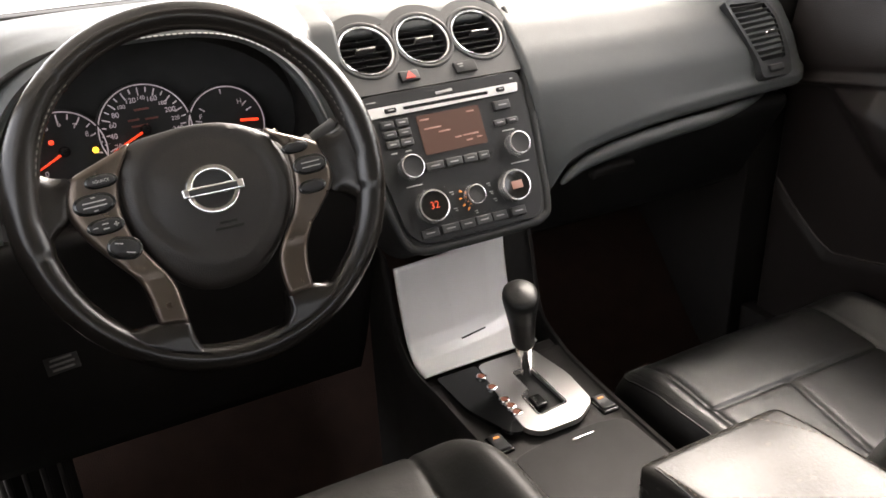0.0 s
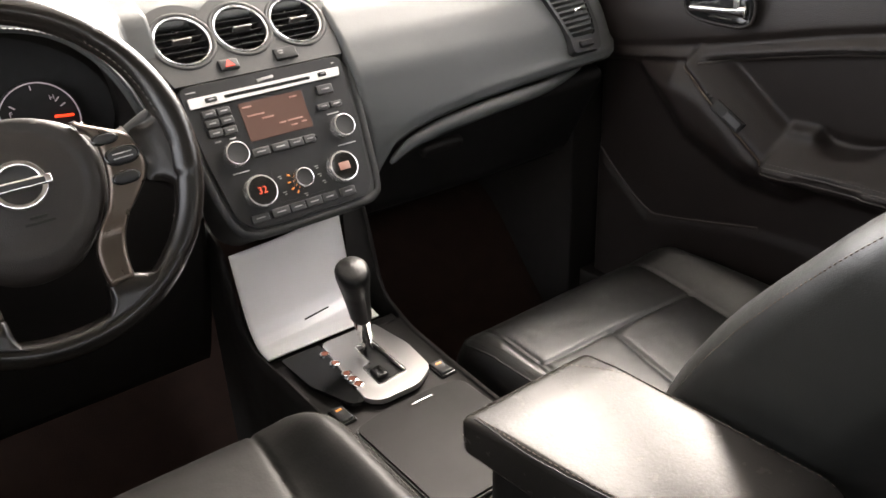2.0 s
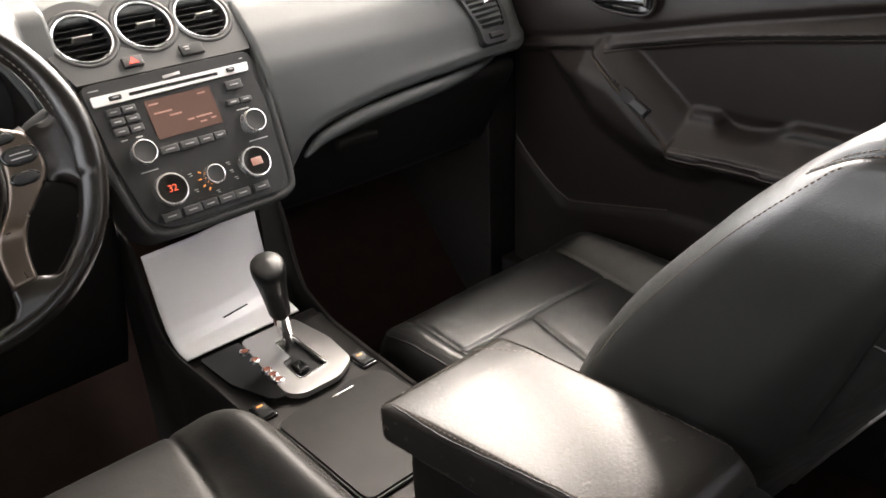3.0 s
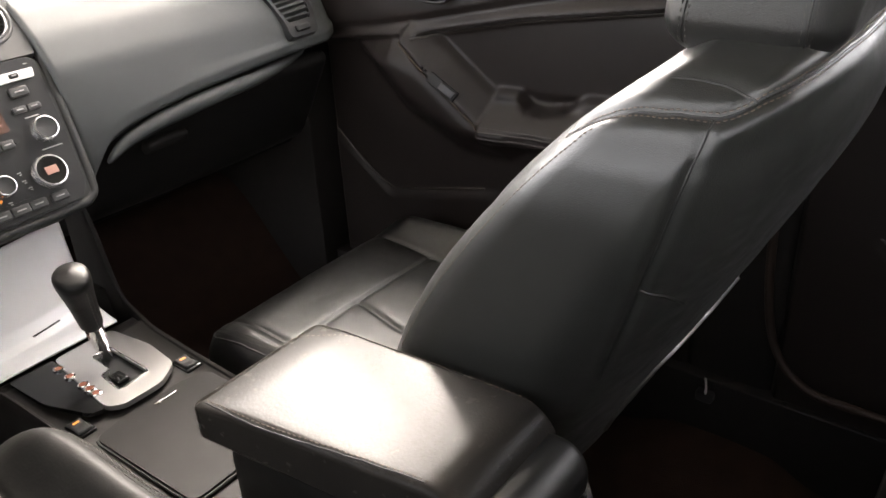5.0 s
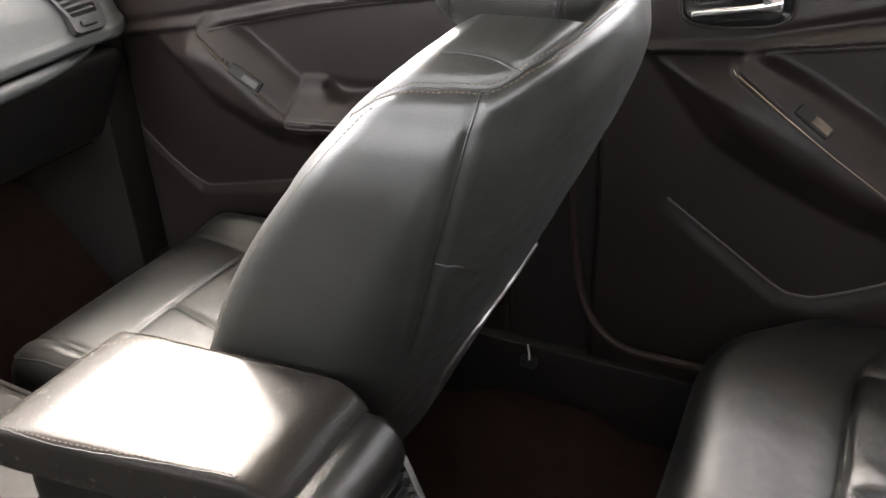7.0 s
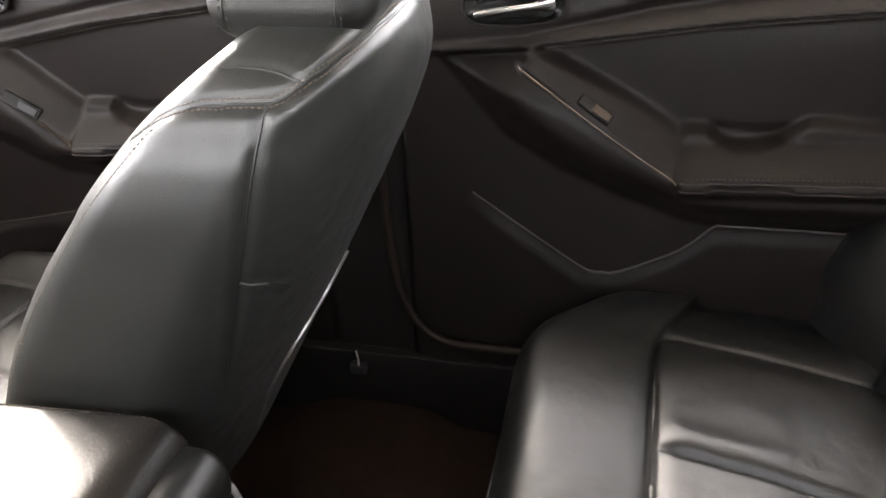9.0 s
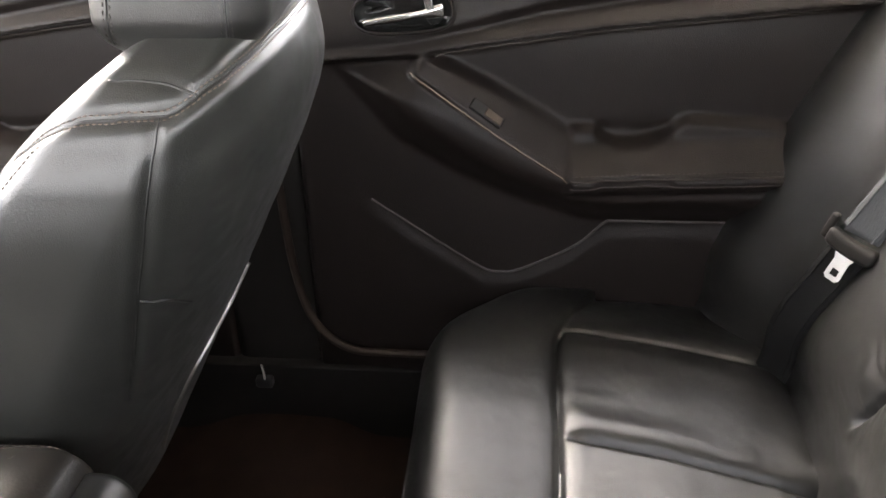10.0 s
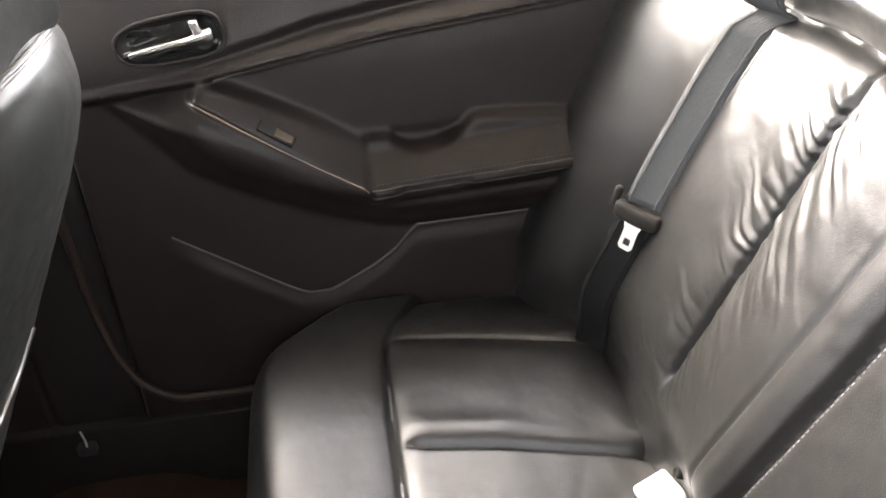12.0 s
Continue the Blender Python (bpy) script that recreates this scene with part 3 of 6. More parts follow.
def ledge(x):
    return table(x, [0.10, 0.15, 0.174, 0.21, 0.25, 0.33, 0.425, 0.555, 0.66], [0.560, 0.622, 0.650, 0.664, 0.672, 0.682, 0.688, 0.694, 0.696])


def passenger_side(x, s):
    z0 = ledge(x) + 0.013
    ys = [0.97, 0.93, 0.890, 0.864, 0.853, 0.849, 0.850, 0.859, 0.880, 0.915, 0.955, 1.005, 1.08, 1.2, 1.40]
    zs = [z0 - 0.014, z0 - 0.014, z0 - 0.014, z0 - 0.014, z0 - 0.012, z0 - 0.007, z0 + 0.006, 0.45 * z0 + 0.55 * 0.735, 0.765, 0.810, 0.846, 0.878, 0.905, 0.930, 0.940]
    k = np.linspace(0, 1, len(ys))
    end = 0.10 * max(0.0, (x - 0.632) / 0.118) ** 1.7
    return Vector((x, float(np.interp(s, k, ys)) + end, float(np.interp(s, k, zs))))


bm = grid(np.linspace(0.132, 0.75, 66), np.linspace(0, 1, 57), passenger_side)
pad = thicken(part("passenger_pad", bm, DASH, dash, "wide soft grey pad before the passenger", sharp=80), 0.02)


def hood_lip(x):
    k = abs((x + 0.378) / 0.210)
    return max(0.0, 1 - k**2.8) ** 0.45


def driver_side(x, s):
    a = hood_lip(x)
    lip = 0.685 + 0.222 * a
    y0 = 0.885 + 0.010 * a
    zt = 0.905 + 0.018 * a
    ys = [y0 + 0.05, y0 + 0.006, y0, y0 + 0.006, y0 + 0.03 + 0.02 * (1 - a), y0 + 0.08, y0 + 0.16, 1.2, 1.40]
    zs = [lip - 0.008, lip - 0.006, lip, lip + 0.008, lip + (zt - lip) * 0.60, lip + (zt - lip) * 0.88, zt, 0.896, 0.872]
    k = np.linspace(0, 1, len(ys))
    return Vector((x, float(np.interp(s, k, ys)), float(np.interp(s, k, zs))))


xs = np.unique(np.concatenate([np.linspace(-0.72, -0.59, 12), np.linspace(-0.59, -0.575, 10), np.linspace(-0.575, -0.18, 54), np.linspace(-0.18, -0.167, 10), np.linspace(-0.167, -0.13, 8)]))
bm = grid(xs, np.linspace(0, 1, 41), driver_side)
thicken(part("driver_pad", bm, DASH, dash, "soft grey hood over the gauges", sharp=80), 0.012)
bm = grid(np.linspace(-0.135, 0.105, 20), np.linspace(0, 1, 12), lambda x, s: Vector((x, 0.975 + 0.425 * s, 0.862 + 0.046 * math.sin(min(1, s * 3) * math.pi / 2))))
thicken(part("centre_pad", bm, DASH, dash), 0.01)
# stitched bright lip of the hood
lip_line = [driver_side(x, 0.25) + Vector((0, -0.001, 0.0)) for x in np.linspace(-0.50, -0.24, 60)]
part("stitching", stitches(lip_line, 0.0012, 0.005, 0.002), MARK, dash)["kind"] = "stuff"

part("windscreen_edge", tube([(-0.72, 1.405, 0.874), (-0.4, 1.408, 0.876), (-0.12, 1.410, 0.876)], 0.006, 8), RUBBER, dash, "black strip at the foot of the windscreen")

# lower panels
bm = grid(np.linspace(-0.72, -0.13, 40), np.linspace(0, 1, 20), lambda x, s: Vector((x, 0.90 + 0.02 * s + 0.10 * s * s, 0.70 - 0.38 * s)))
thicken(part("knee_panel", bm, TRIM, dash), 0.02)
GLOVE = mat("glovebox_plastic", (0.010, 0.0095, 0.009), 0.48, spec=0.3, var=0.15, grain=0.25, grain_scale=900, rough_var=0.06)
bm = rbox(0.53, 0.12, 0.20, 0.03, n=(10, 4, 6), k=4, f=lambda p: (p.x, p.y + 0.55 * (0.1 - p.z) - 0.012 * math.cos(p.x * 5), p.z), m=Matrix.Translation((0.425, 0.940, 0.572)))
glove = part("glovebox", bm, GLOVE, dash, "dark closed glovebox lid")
bm = rbox(0.085, 0.018, 0.022, 0.007, n=(8, 2, 3), k=3, f=lambda p: (p.x, p.y, p.z + 0.006 * math.cos(p.x * 30)), m=Matrix.Translation((0.295, 0.899, 0.604)) @ Matrix.Rotation(radians(25), 4, "X"))
part("latch", bm, TRIM, glove, "dark glovebox latch")
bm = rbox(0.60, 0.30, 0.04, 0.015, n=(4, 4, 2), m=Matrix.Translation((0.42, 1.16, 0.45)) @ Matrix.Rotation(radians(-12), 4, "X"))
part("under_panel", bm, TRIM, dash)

# rolled upper edge of the glovebox
roll = smooth_path([(x, 0.854 + 0.05 * float(ss(0.48, 0.64, x)), ledge(x) - 0.0170) for x in (0.165, 0.20, 0.25, 0.30, 0.38, 0.46, 0.54, 0.63)], 60)
part("glovebox_roll", tube(roll, lambda t: 0.0025 + 0.0105 * math.sin(math.pi * min(1, max(0, float(t)))) ** 0.5, 16), DASH, dash, "smooth dark roll above the glovebox")

# side vent
VM = basis((0.566, 0.871, 0.757), (1, 0.06, 0), (0.0, 0.60, 0.80))
shape = [(-0.036, 0.100), (0.056, 0.095), (0.074, 0.060), (0.070, 0.0), (0.054, -0.045), (-0.016, -0.043), (-0.010, -0.015), (-0.019, 0.03)]
inner = rounded_poly([(-0.028, 0.092), (0.052, 0.087), (0.066, 0.056), (0.062, 0.01), (0.054, -0.016), (-0.003, -0.016), (-0.012, 0.03)], 0.006)
vent = part("side_vent", plate(rounded_poly(shape, 0.012), [inner], 0.02, VM @ Matrix.Translation((0, 0, 0.004))), STACK_DARK, dash, "dark slatted air vent at the end of the dashboard")
part("vent_back", plate(inner, [], 0.004, VM @ Matrix.Translation((0, 0, -0.012))), HOLE, vent)
for i in range(10):
    v = -0.009 + 0.0102 * i
    x0 = float(np.interp(v, [-0.016, 0.03, 0.092], [-0.003, -0.012, -0.028]))
    x1 = float(np.interp(v, [-0.016, 0.01, 0.056, 0.087], [0.054, 0.062, 0.066, 0.052]))
    bm = rbox(x1 - x0, 0.0016, 0.010, 0.0009, n=(1, 1, 1), k=2, m=VM @ Matrix.Translation(((x0 + x1) / 2, v, 0.0)) @ Matrix.Rotation(radians(-28), 4, "X"))
    part("slat", bm, STACK_MAT, vent)
bm = rbox(0.020, 0.005, 0.008, 0.002, m=VM @ Matrix.Translation((0.032, 0.030, 0.009)))
part("vent_tab", bm, CHROME, vent)
bm = rbox(0.034, 0.012, 0.006, 0.003, m=VM @ Matrix.Translation((0.020, -0.030, 0.006)))
part("vent_wheel", bm, HOLE, vent)

# ---- centre stack ----
SM = basis((0, 0.85, 0.70), (1, 0, 0), (0, 0.503, 0.864))
stack = thing("centre_stack", "dark grey centre stack with round vents, radio and climate dials", "car console", (0, 0.85, 0.5))
out = [(-0.128, 0.106), (0.120, 0.106), (0.112, 0.0), (0.100, -0.085), (0.086, -0.104), (-0.090, -0.104), (-0.112, -0.085), (-0.124, 0.0)]
part("bezel", plate(rounded_poly([(x * 1.07 + 0.002, y * 1.05 - 0.002) for x, y in out], 0.03, 6), [], 0.10, SM @ Matrix.Translation((0, 0, -0.006))), STACK_MAT, stack, "dark grey frame round the radio")
rounded(stack.children[0], 0.006, 3)
face = part("radio_face", plate(rounded_poly(out, 0.016, 5), [], 0.02, SM), STACK_DARK, stack, "matt black radio and climate panel")
rounded(face, 0.002, 2)

# rounded border of the frame, running up beside the vents
tilted = SM @ Matrix.Translation((0, 0.106, 0)) @ Matrix.Rotation(radians(-15), 4, "X")
border = [tilted @ Vector((x, y, -0.0095)) for x, y in ((0.148, 0.112), (0.149, 0.085), (0.145, 0.045))]
border += [SM @ Vector((x, y, -0.0095)) for x, y in ((0.1365, 0.106), (0.1235, 0.0), (0.112, -0.085), (0.098, -0.107), (0.060, -0.112), (-0.062, -0.112), (-0.100, -0.107), (-0.118, -0.085), (-0.1315, 0.0), (-0.1365, 0.106))]
border += [tilted @ Vector((x, y, -0.0095)) for x, y in ((-0.1425, 0.05), (-0.1465, 0.085))]
part("frame_border", tube(smooth_path(border, 140), 0.0068, 12), STACK_MAT, stack, "rounded edge of the dark grey frame")

# upper panel with three round vents, tilted further back
UM = SM @ Matrix.Translation((0, 0.106, 0)) @ Matrix.Rotation(radians(-15), 4, "X")
VENTS = [(-0.092, 0.070, 0.0385), (-0.004, 0.074, 0.0385), (0.082, 0.072, 0.0385)]


def hood_top(x):
    best = 0.085
    for cx, cy, r in VENTS:
        R = r + 0.022
        if abs(x - cx) < R:
            best = max(best, cy + math.sqrt(R * R - (x - cx) ** 2))
    return best


tops = [(x, hood_top(x)) for x in np.linspace(0.136, -0.146, 90)]
outline = [(-0.130, 0.002), (0.126, 0.002), (0.136, 0.05)] + tops + [(-0.146, 0.05)]
holes = [circle(cx, cy, r, 40) for cx, cy, r in VENTS]
hood = part("vent_panel", plate(outline, holes, 0.05, UM), STACK_MAT, stack, "dark grey panel with three round air vents")
rounded(hood, 0.007, 3, 50)
for cx, cy, r in VENTS:
    m = UM @ Matrix.Translation((cx, cy, 0))
    ring = part("vent_ring", lathe([(r + 0.0005, -0.002), (r + 0.0010, 0.0015), (r, 0.0025), (r - 0.0018, 0.001), (r - 0.002, -0.03)], 48, m), RING, stack, "silver ring of a round air vent")
    collar = [m @ Vector(((r + 0.0050) * math.cos(a), (r + 0.0050) * math.sin(a), -0.0015)) for a in np.linspace(0, 2 * math.pi, 65)[:-1]]
    part("vent_collar", tube(collar, 0.0036, 10, True), STACK_MAT, ring)
    part("vent_bowl", lathe([(r - 0.002, -0.001), (r - 0.004, -0.03), (0, -0.032)], 40, m), HOLE, ring)
    for i in range(-3, 4):
        v = i * 0.0102
        w = math.sqrt(max(0, (r - 0.004) ** 2 - v * v))
        part("slat", rbox(2 * w, 0.0011, 0.014, 0.0005, n=(1, 1, 1), k=2, m=m @ Matrix.Translation((0, v, -0.012)) @ Matrix.Rotation(radians(14), 4, "X")), STACK_DARK, ring)
    part("vent_tab", rbox(0.027, 0.0032, 0.012, 0.0014, n=(3, 2, 2), k=3, f=lambda p: (p.x, p.y * (1 - 0.3 * math.cos(p.x * 200)), p.z), m=m @ Matrix.Translation((0.003 + cx * 0.03, 0.002, -0.003))), SILVER, ring, "chrome vent tab")
    post = rbox(0.003, 0.06, 0.003, 0.001, n=(1, 1, 1), m=m @ Matrix.Translation((0.0, 0, -0.018)))
    part("vane", post, HOLE, ring)


def key(name, x, y, w, h, material=BUTTON, parent=stack, label="", deep=0.006, m=None, mark=True, lean=0.0):
    b = rbox(w, h, deep, min(w, h, deep) * 0.28, n=(3, 2, 2), k=2, m=(m or SM) @ Matrix.Translation((x, y, deep * 0.18)) @ Matrix.Rotation(lean, 4, "Z"))
    ob = part(name, b, material, parent, label)
    if mark:
        t = rbox(w * 0.5, 0.0016, 0.0006, 0.0002, n=(1, 1, 1), k=1, m=(m or SM) @ Matrix.Translation((x, y, deep * 0.68 + 0.0002)))
        part("printed_mark", t, MARK, ob)
    return ob


haz = key("hazard_button", -0.046, 0.020, 0.028, 0.016, STACK_DARK, m=UM, mark=False, label="hazard button with a red triangle")
tri = plate([(-0.0075, -0.0045), (0.0075, -0.0045), (0, 0.0065)], [], 0.001, UM @ Matrix.Translation((-0.046, 0.0195, 0.0056)))
part("triangle", tri, HAZARD_RED, haz)
lamp = key("airbag_lamp", 0.041, 0.020, 0.034, 0.018, HOLE, m=UM, mark=False, label="black warning lamp window")
for k in range(2):
    part("printed_mark", rbox(0.009 - 0.002 * k, 0.0014, 0.0005, 0.0002, n=(1, 1, 1), k=1, m=UM @ Matrix.Translation((0.033, 0.0235 - 0.004 * k, 0.0053))), MARK, lamp)

strip = part("cd_strip", plate(rounded_poly([(-0.121, 0.0745), (0.108, 0.0765), (0.111, 0.089), (-0.121, 0.0885)], 0.002), [round_rect(-0.071, 0.0795, 0.061, 0.0845, 0.002)], 0.004, SM @ Matrix.Translation((0, 0, 0.0035))), SATIN, stack, "brushed silver strip with the disc slot")
part("disc_slot", plate(round_rect(-0.071, 0.0795, 0.061, 0.0845, 0.002), [], 0.001, SM @ Matrix.Translation((0, 0, 0.0012))), HOLE, strip)
key("load_key", -0.090, 0.0818, 0.017, 0.0065, STACK_DARK, deep=0.009)
key("eject_key", 0.081, 0.0830, 0.013, 0.0065, STACK_DARK, deep=0.009)
badge = part("badge", rbox(0.026, 0.004, 0.001, 0.0004, n=(1, 1, 1), k=1, m=SM @ Matrix.Translation((-0.004, 0.0955, 0.0006)) @ Matrix.Rotation(0.06, 4, "Z")), MARK, stack)
screen = part("display", plate(round_rect(-0.0555, 0.0135, 0.0408, 0.0682, 0.002), [], 0.003, SM @ Matrix.Translation((0, 0, 0.0015))), SCREEN, stack, "lit amber radio display")
for x, y, w in ((-0.045, 0.0615, 0.014), (0.026, 0.0615, 0.012), (-0.036, 0.0485, 0.026), (-0.020, 0.0415, 0.018), (-0.002, 0.0295, 0.010), (0.018, 0.0300, 0.024), (0.014, 0.0225, 0.010), (0.030, 0.0240, 0.008)):
    part("display_line", rbox(w, 0.0022, 0.0004, 0.0001, n=(1, 1, 1), k=1, m=SM @ Matrix.Translation((x, y, 0.0018))), SCREEN_TEXT, screen)
for x in (-0.0995, -0.0783):
    for y in (0.0635, 0.0497, 0.0360):
        key("preset_key", x, y, 0.019, 0.0105)
for x in (-0.100, -0.079):
    part("printed_mark", rbox(0.009, 0.002, 0.0005, 0.0002, n=(1, 1, 1), k=1, m=SM @ Matrix.Translation((x, 0.0245, 0.0004))), MARK, stack)
key("mode_key", 0.0775, 0.0611, 0.026, 0.0135)
for x in (0.0661, 0.0868):
    key("seek_key", x, 0.037, 0.0185, 0.0085)
for x, w in ((-0.0479, 0.026), (-0.0187, 0.026), (0.0066, 0.022), (0.0279, 0.018)):
    key("menu_key", x, -0.003, w, 0.0115)
part("clock_dot", lathe([(0, 0.001), (0.0022, 0.001), (0.0024, 0)], 14, SM @ Matrix.Translation((0.0405, -0.002, 0))), HOLE, stack)
for y, w, x in ((0.0245, 0.020, 0.0775), (-0.0235, 0.030, 0.0822), (-0.0235, 0.024, -0.0844), (0.097, 0.014, -0.113), (0.0965, 0.005, 0.105)):
    part("printed_mark", rbox(w, 0.0016, 0.0005, 0.0002, n=(1, 1, 1), k=1, m=SM @ Matrix.Translation((x, y, 0.0004))), MARK, stack)


def dial(name, x, y, r, high, label, lens=None):
    m = SM @ Matrix.Translation((x, y, 0))
    ob = part(name, lathe([(r * 1.02, 0), (r * 1.02, high * 0.3), (r * 0.98, high * 0.80), (r * 0.92, high), (r * 0.84, high * 1.02)], 40, m), RING, stack, label)
    part("dial_cap", lathe([(r * 0.86, high * 0.9), (r * 0.845, high * 1.0), (r * 0.78, high * 0.98), (0, high * 0.96)], 36, m), RUBBER if lens is None else GLOSS, ob)
    return m, ob


dial("volume_dial", -0.0844, 0.0012, 0.0175, 0.016, "chrome-rimmed volume dial")
dial("tune_dial", 0.0822, 0.0020, 0.0175, 0.016, "chrome-rimmed tuning dial")
m, ob = dial("temperature_dial", -0.0693, -0.0563, 0.0235, 0.014, "chrome-rimmed temperature dial with red figures", 1)
words("figures", "32", 0.014, m @ Matrix.Translation((0, 0, 0.0142)), GLOW_DIM, ob)
m, ob = dial("temperature_dial", 0.0597, -0.0550, 0.0235, 0.014, "chrome-rimmed temperature dial with pale window", 1)
part("dial_window", rbox(0.017, 0.011, 0.0006, 0.0002, n=(1, 1, 1), k=1, m=m @ Matrix.Translation((0, 0, 0.0142))), SCREEN_TEXT, ob)
m, ob = dial("fan_dial", -0.0046, -0.0546, 0.0145, 0.015, "small chrome fan dial with orange marks")
for a in (150, 180, 210, 235):
    part("dial_mark", rbox(0.0045, 0.0022, 0.0008, 0.0003, n=(1, 1, 1), k=1, m=m @ Matrix.Rotation(radians(a), 4, "Z") @ Matrix.Translation((0.0195, 0, 0.001))), GLOW_ORANGE, ob)
part("fan_plate", plate(round_rect(-0.044, -0.079, 0.0335, -0.0325, 0.004), [], 0.002, SM @ Matrix.Translation((0, 0, 0.0008))), STACK_DARK, stack)
for x, y in ((-0.035, -0.043), (-0.035, -0.066), (0.023, -0.043), (0.027, -0.066), (0.024, -0.055), (-0.006, -0.076)):
    for k in range(2):
        part("printed_mark", rbox(0.0055 - 0.002 * k, 0.0012, 0.0004, 0.0001, n=(1, 1, 1), k=1, m=SM @ Matrix.Translation((x + 0.001 * k, y - 0.003 * k, 0.0011))), MARK, stack)
for x, w in ((-0.0816, 0.026), (-0.0507, 0.027), (-0.0246, 0.023), (0.0013, 0.025), (0.0260, 0.024), (0.0568, 0.024)):
    key("climate_key", x, -0.0902, w, 0.0125)


# ---- gauges ----
cluster = thing("instrument_cluster", "dark gauge cluster with glowing rings and red needles", "gauge cluster", (-0.39, 0.98, 0.70))
GM = basis((-0.390, 0.975, 0.778), (1, 0, 0), (0, 0.20, 0.98))


def tunnel(a, s):
    c, k = math.cos(a), math.sin(a)
    half, high = 0.206, 0.132
    x = -0.378 + half * math.copysign(abs(c) ** 0.75, c) * (1 - 0.10 * s)
    z = 0.775 + (high if k > 0 else 0.10) * math.copysign(abs(k) ** 0.8, k) * (1 - 0.12 * s)
    return Vector((x, 0.900 + 0.085 * s, z))


bm = grid(np.linspace(0, 2 * math.pi, 65)[:-1], np.linspace(0, 1, 6), tunnel, close_u=True)
thicken(part("gauge_tunnel", bm, TRIM, cluster, sharp=80), 0.006, 1)
part("gauge_back", plate(circle(0.004, -0.003, 0.195, 40, 0.115), [], 0.006, GM @ Matrix.Translation((0, 0, -0.012))), HOLE, cluster)


def gauge(name, x, y, r, turns, needle, marks, label):
    m = GM @ Matrix.Translation((x, y, 0))
    ob = part(name, lathe([(0, 0), (r, 0), (r + 0.001, 0.006), (r + 0.003, 0.006), (r + 0.003, -0.006)], 48, m), HOLE, cluster, label)
    part("glow_ring", tube([m @ Vector((r * math.cos(a), r * math.sin(a), 0.005)) for a in np.linspace(0, 2 * math.pi, 73)[:-1]], 0.0008, 6, True), GLOW_WHITE, ob, "pale glowing ring")
    for i, a in enumerate(np.linspace(*turns)):
        long = 0.010 if i % 2 == 0 else 0.006
        t = rbox(long, 0.0016, 0.0006, 0.0002, n=(1, 1, 1), k=1, m=m @ Matrix.Rotation(radians(a), 4, "Z") @ Matrix.Translation((r * 0.94 - long / 2, 0, 0.0008)))
        part("tick", t, GLOW_WHITE, ob)
    for body, a in marks:
        w = radians(a)
        words("gauge_number", body, 0.0092 if len(body) < 3 or int(body) % 40 == 0 else 0.0070, m @ Matrix.Translation((r * 0.70 * math.cos(w), r * 0.70 * math.sin(w), 0.0008)), GLOW_WHITE, ob)
    if needle is not None:
        long = r * 0.86
        n = rbox(long, 0.0030, 0.0016, 0.0006, n=(4, 1, 1), k=2, f=lambda p: (p.x, p.y * (1 - 0.5 * (p.x / long + 0.5)), p.z), m=m @ Matrix.Rotation(radians(needle), 4, "Z") @ Matrix.Translation((long * 0.5, 0, 0.0045)))
        part("needle", n, GLOW_RED, ob, "glowing red needle")
        part("needle_hub", lathe([(0, 0.006), (0.006, 0.0055), (0.007, 0)], 20, m), GLOSS, ob)
    return m, ob


m, ob = gauge("rev_counter", -0.100, -0.008, 0.049, (225, -45, 17), 207, [("0", 222), ("1", 188), ("5", 113), ("6", 88), ("7", 58), ("8", 30)], "round rev counter with red needle")
part("warning_light", lathe([(0, 0.002), (0.0028, 0.002), (0.003, 0)], 12, m @ Matrix.Translation((-0.012, 0.014, 0))), GLOW_RED, ob)
part("warning_light", lathe([(0, 0.002), (0.0040, 0.002), (0.0042, 0)], 6, m @ Matrix.Translation((0.035, -0.004, 0))), mat("yellow_glow", (0.5, 0.35, 0.05), 0.4, emit=0.25, emit_color=(1.0, 0.50, 0.03)), ob)
m, ob = gauge("speedometer", -0.001, 0.002, 0.0565, (225, -45, 25), 205, [("20", 203), ("40", 183), ("60", 163), ("80", 144), ("100", 126), ("120", 106), ("140", 87), ("160", 68), ("180", 48), ("200", 30), ("220", 12), ("240", -8)], "round speedometer with red needle")
for x, y, w in ((0.0, 0.026, 0.018), (-0.012, 0.014, 0.014), (0.010, 0.013, 0.016), (-0.006, 0.006, 0.02)):
    part("gauge_mark", rbox(w, 0.0025, 0.0004, 0.0001, n=(1, 1, 1), k=1, m=m @ Matrix.Translation((x, y, 0.0008))), mat("dim_red_print", (0.12, 0.03, 0.02), 0.5), ob)
m, ob = gauge("fuel_gauge", 0.100, -0.009, 0.049, (200, -20, 3), None, [("F", 155), ("H", 50)], "round fuel and heat gauge")
n = rbox(0.024, 0.0035, 0.0016, 0.0006, n=(2, 1, 1), k=2, m=m @ Matrix.Translation((0.030, 0.001, 0.004)) @ Matrix.Rotation(radians(-6), 4, "Z"))
part("needle", n, GLOW_RED, ob, "glowing red needle")
for a in (25, 40, 140, 165):
    part("tick", rbox(0.008, 0.0016, 0.0006, 0.0002, n=(1, 1, 1), k=1, m=m @ Matrix.Rotation(radians(a), 4, "Z") @ Matrix.Translation((0.036, 0, 0.0008))), GLOW_WHITE, ob)

# ---- steering wheel ----
WM = basis((-0.367, 0.725, 0.770), (1, -0.0, 0), (0, math.sin(radians(22)), math.cos(radians(22))))
wheel = thing("steering_wheel", "black leather steering wheel with silver spokes and buttons", "steering wheel", (-0.367, 0.725, 0.77))
RC, RM = 0.0090, 0.1775


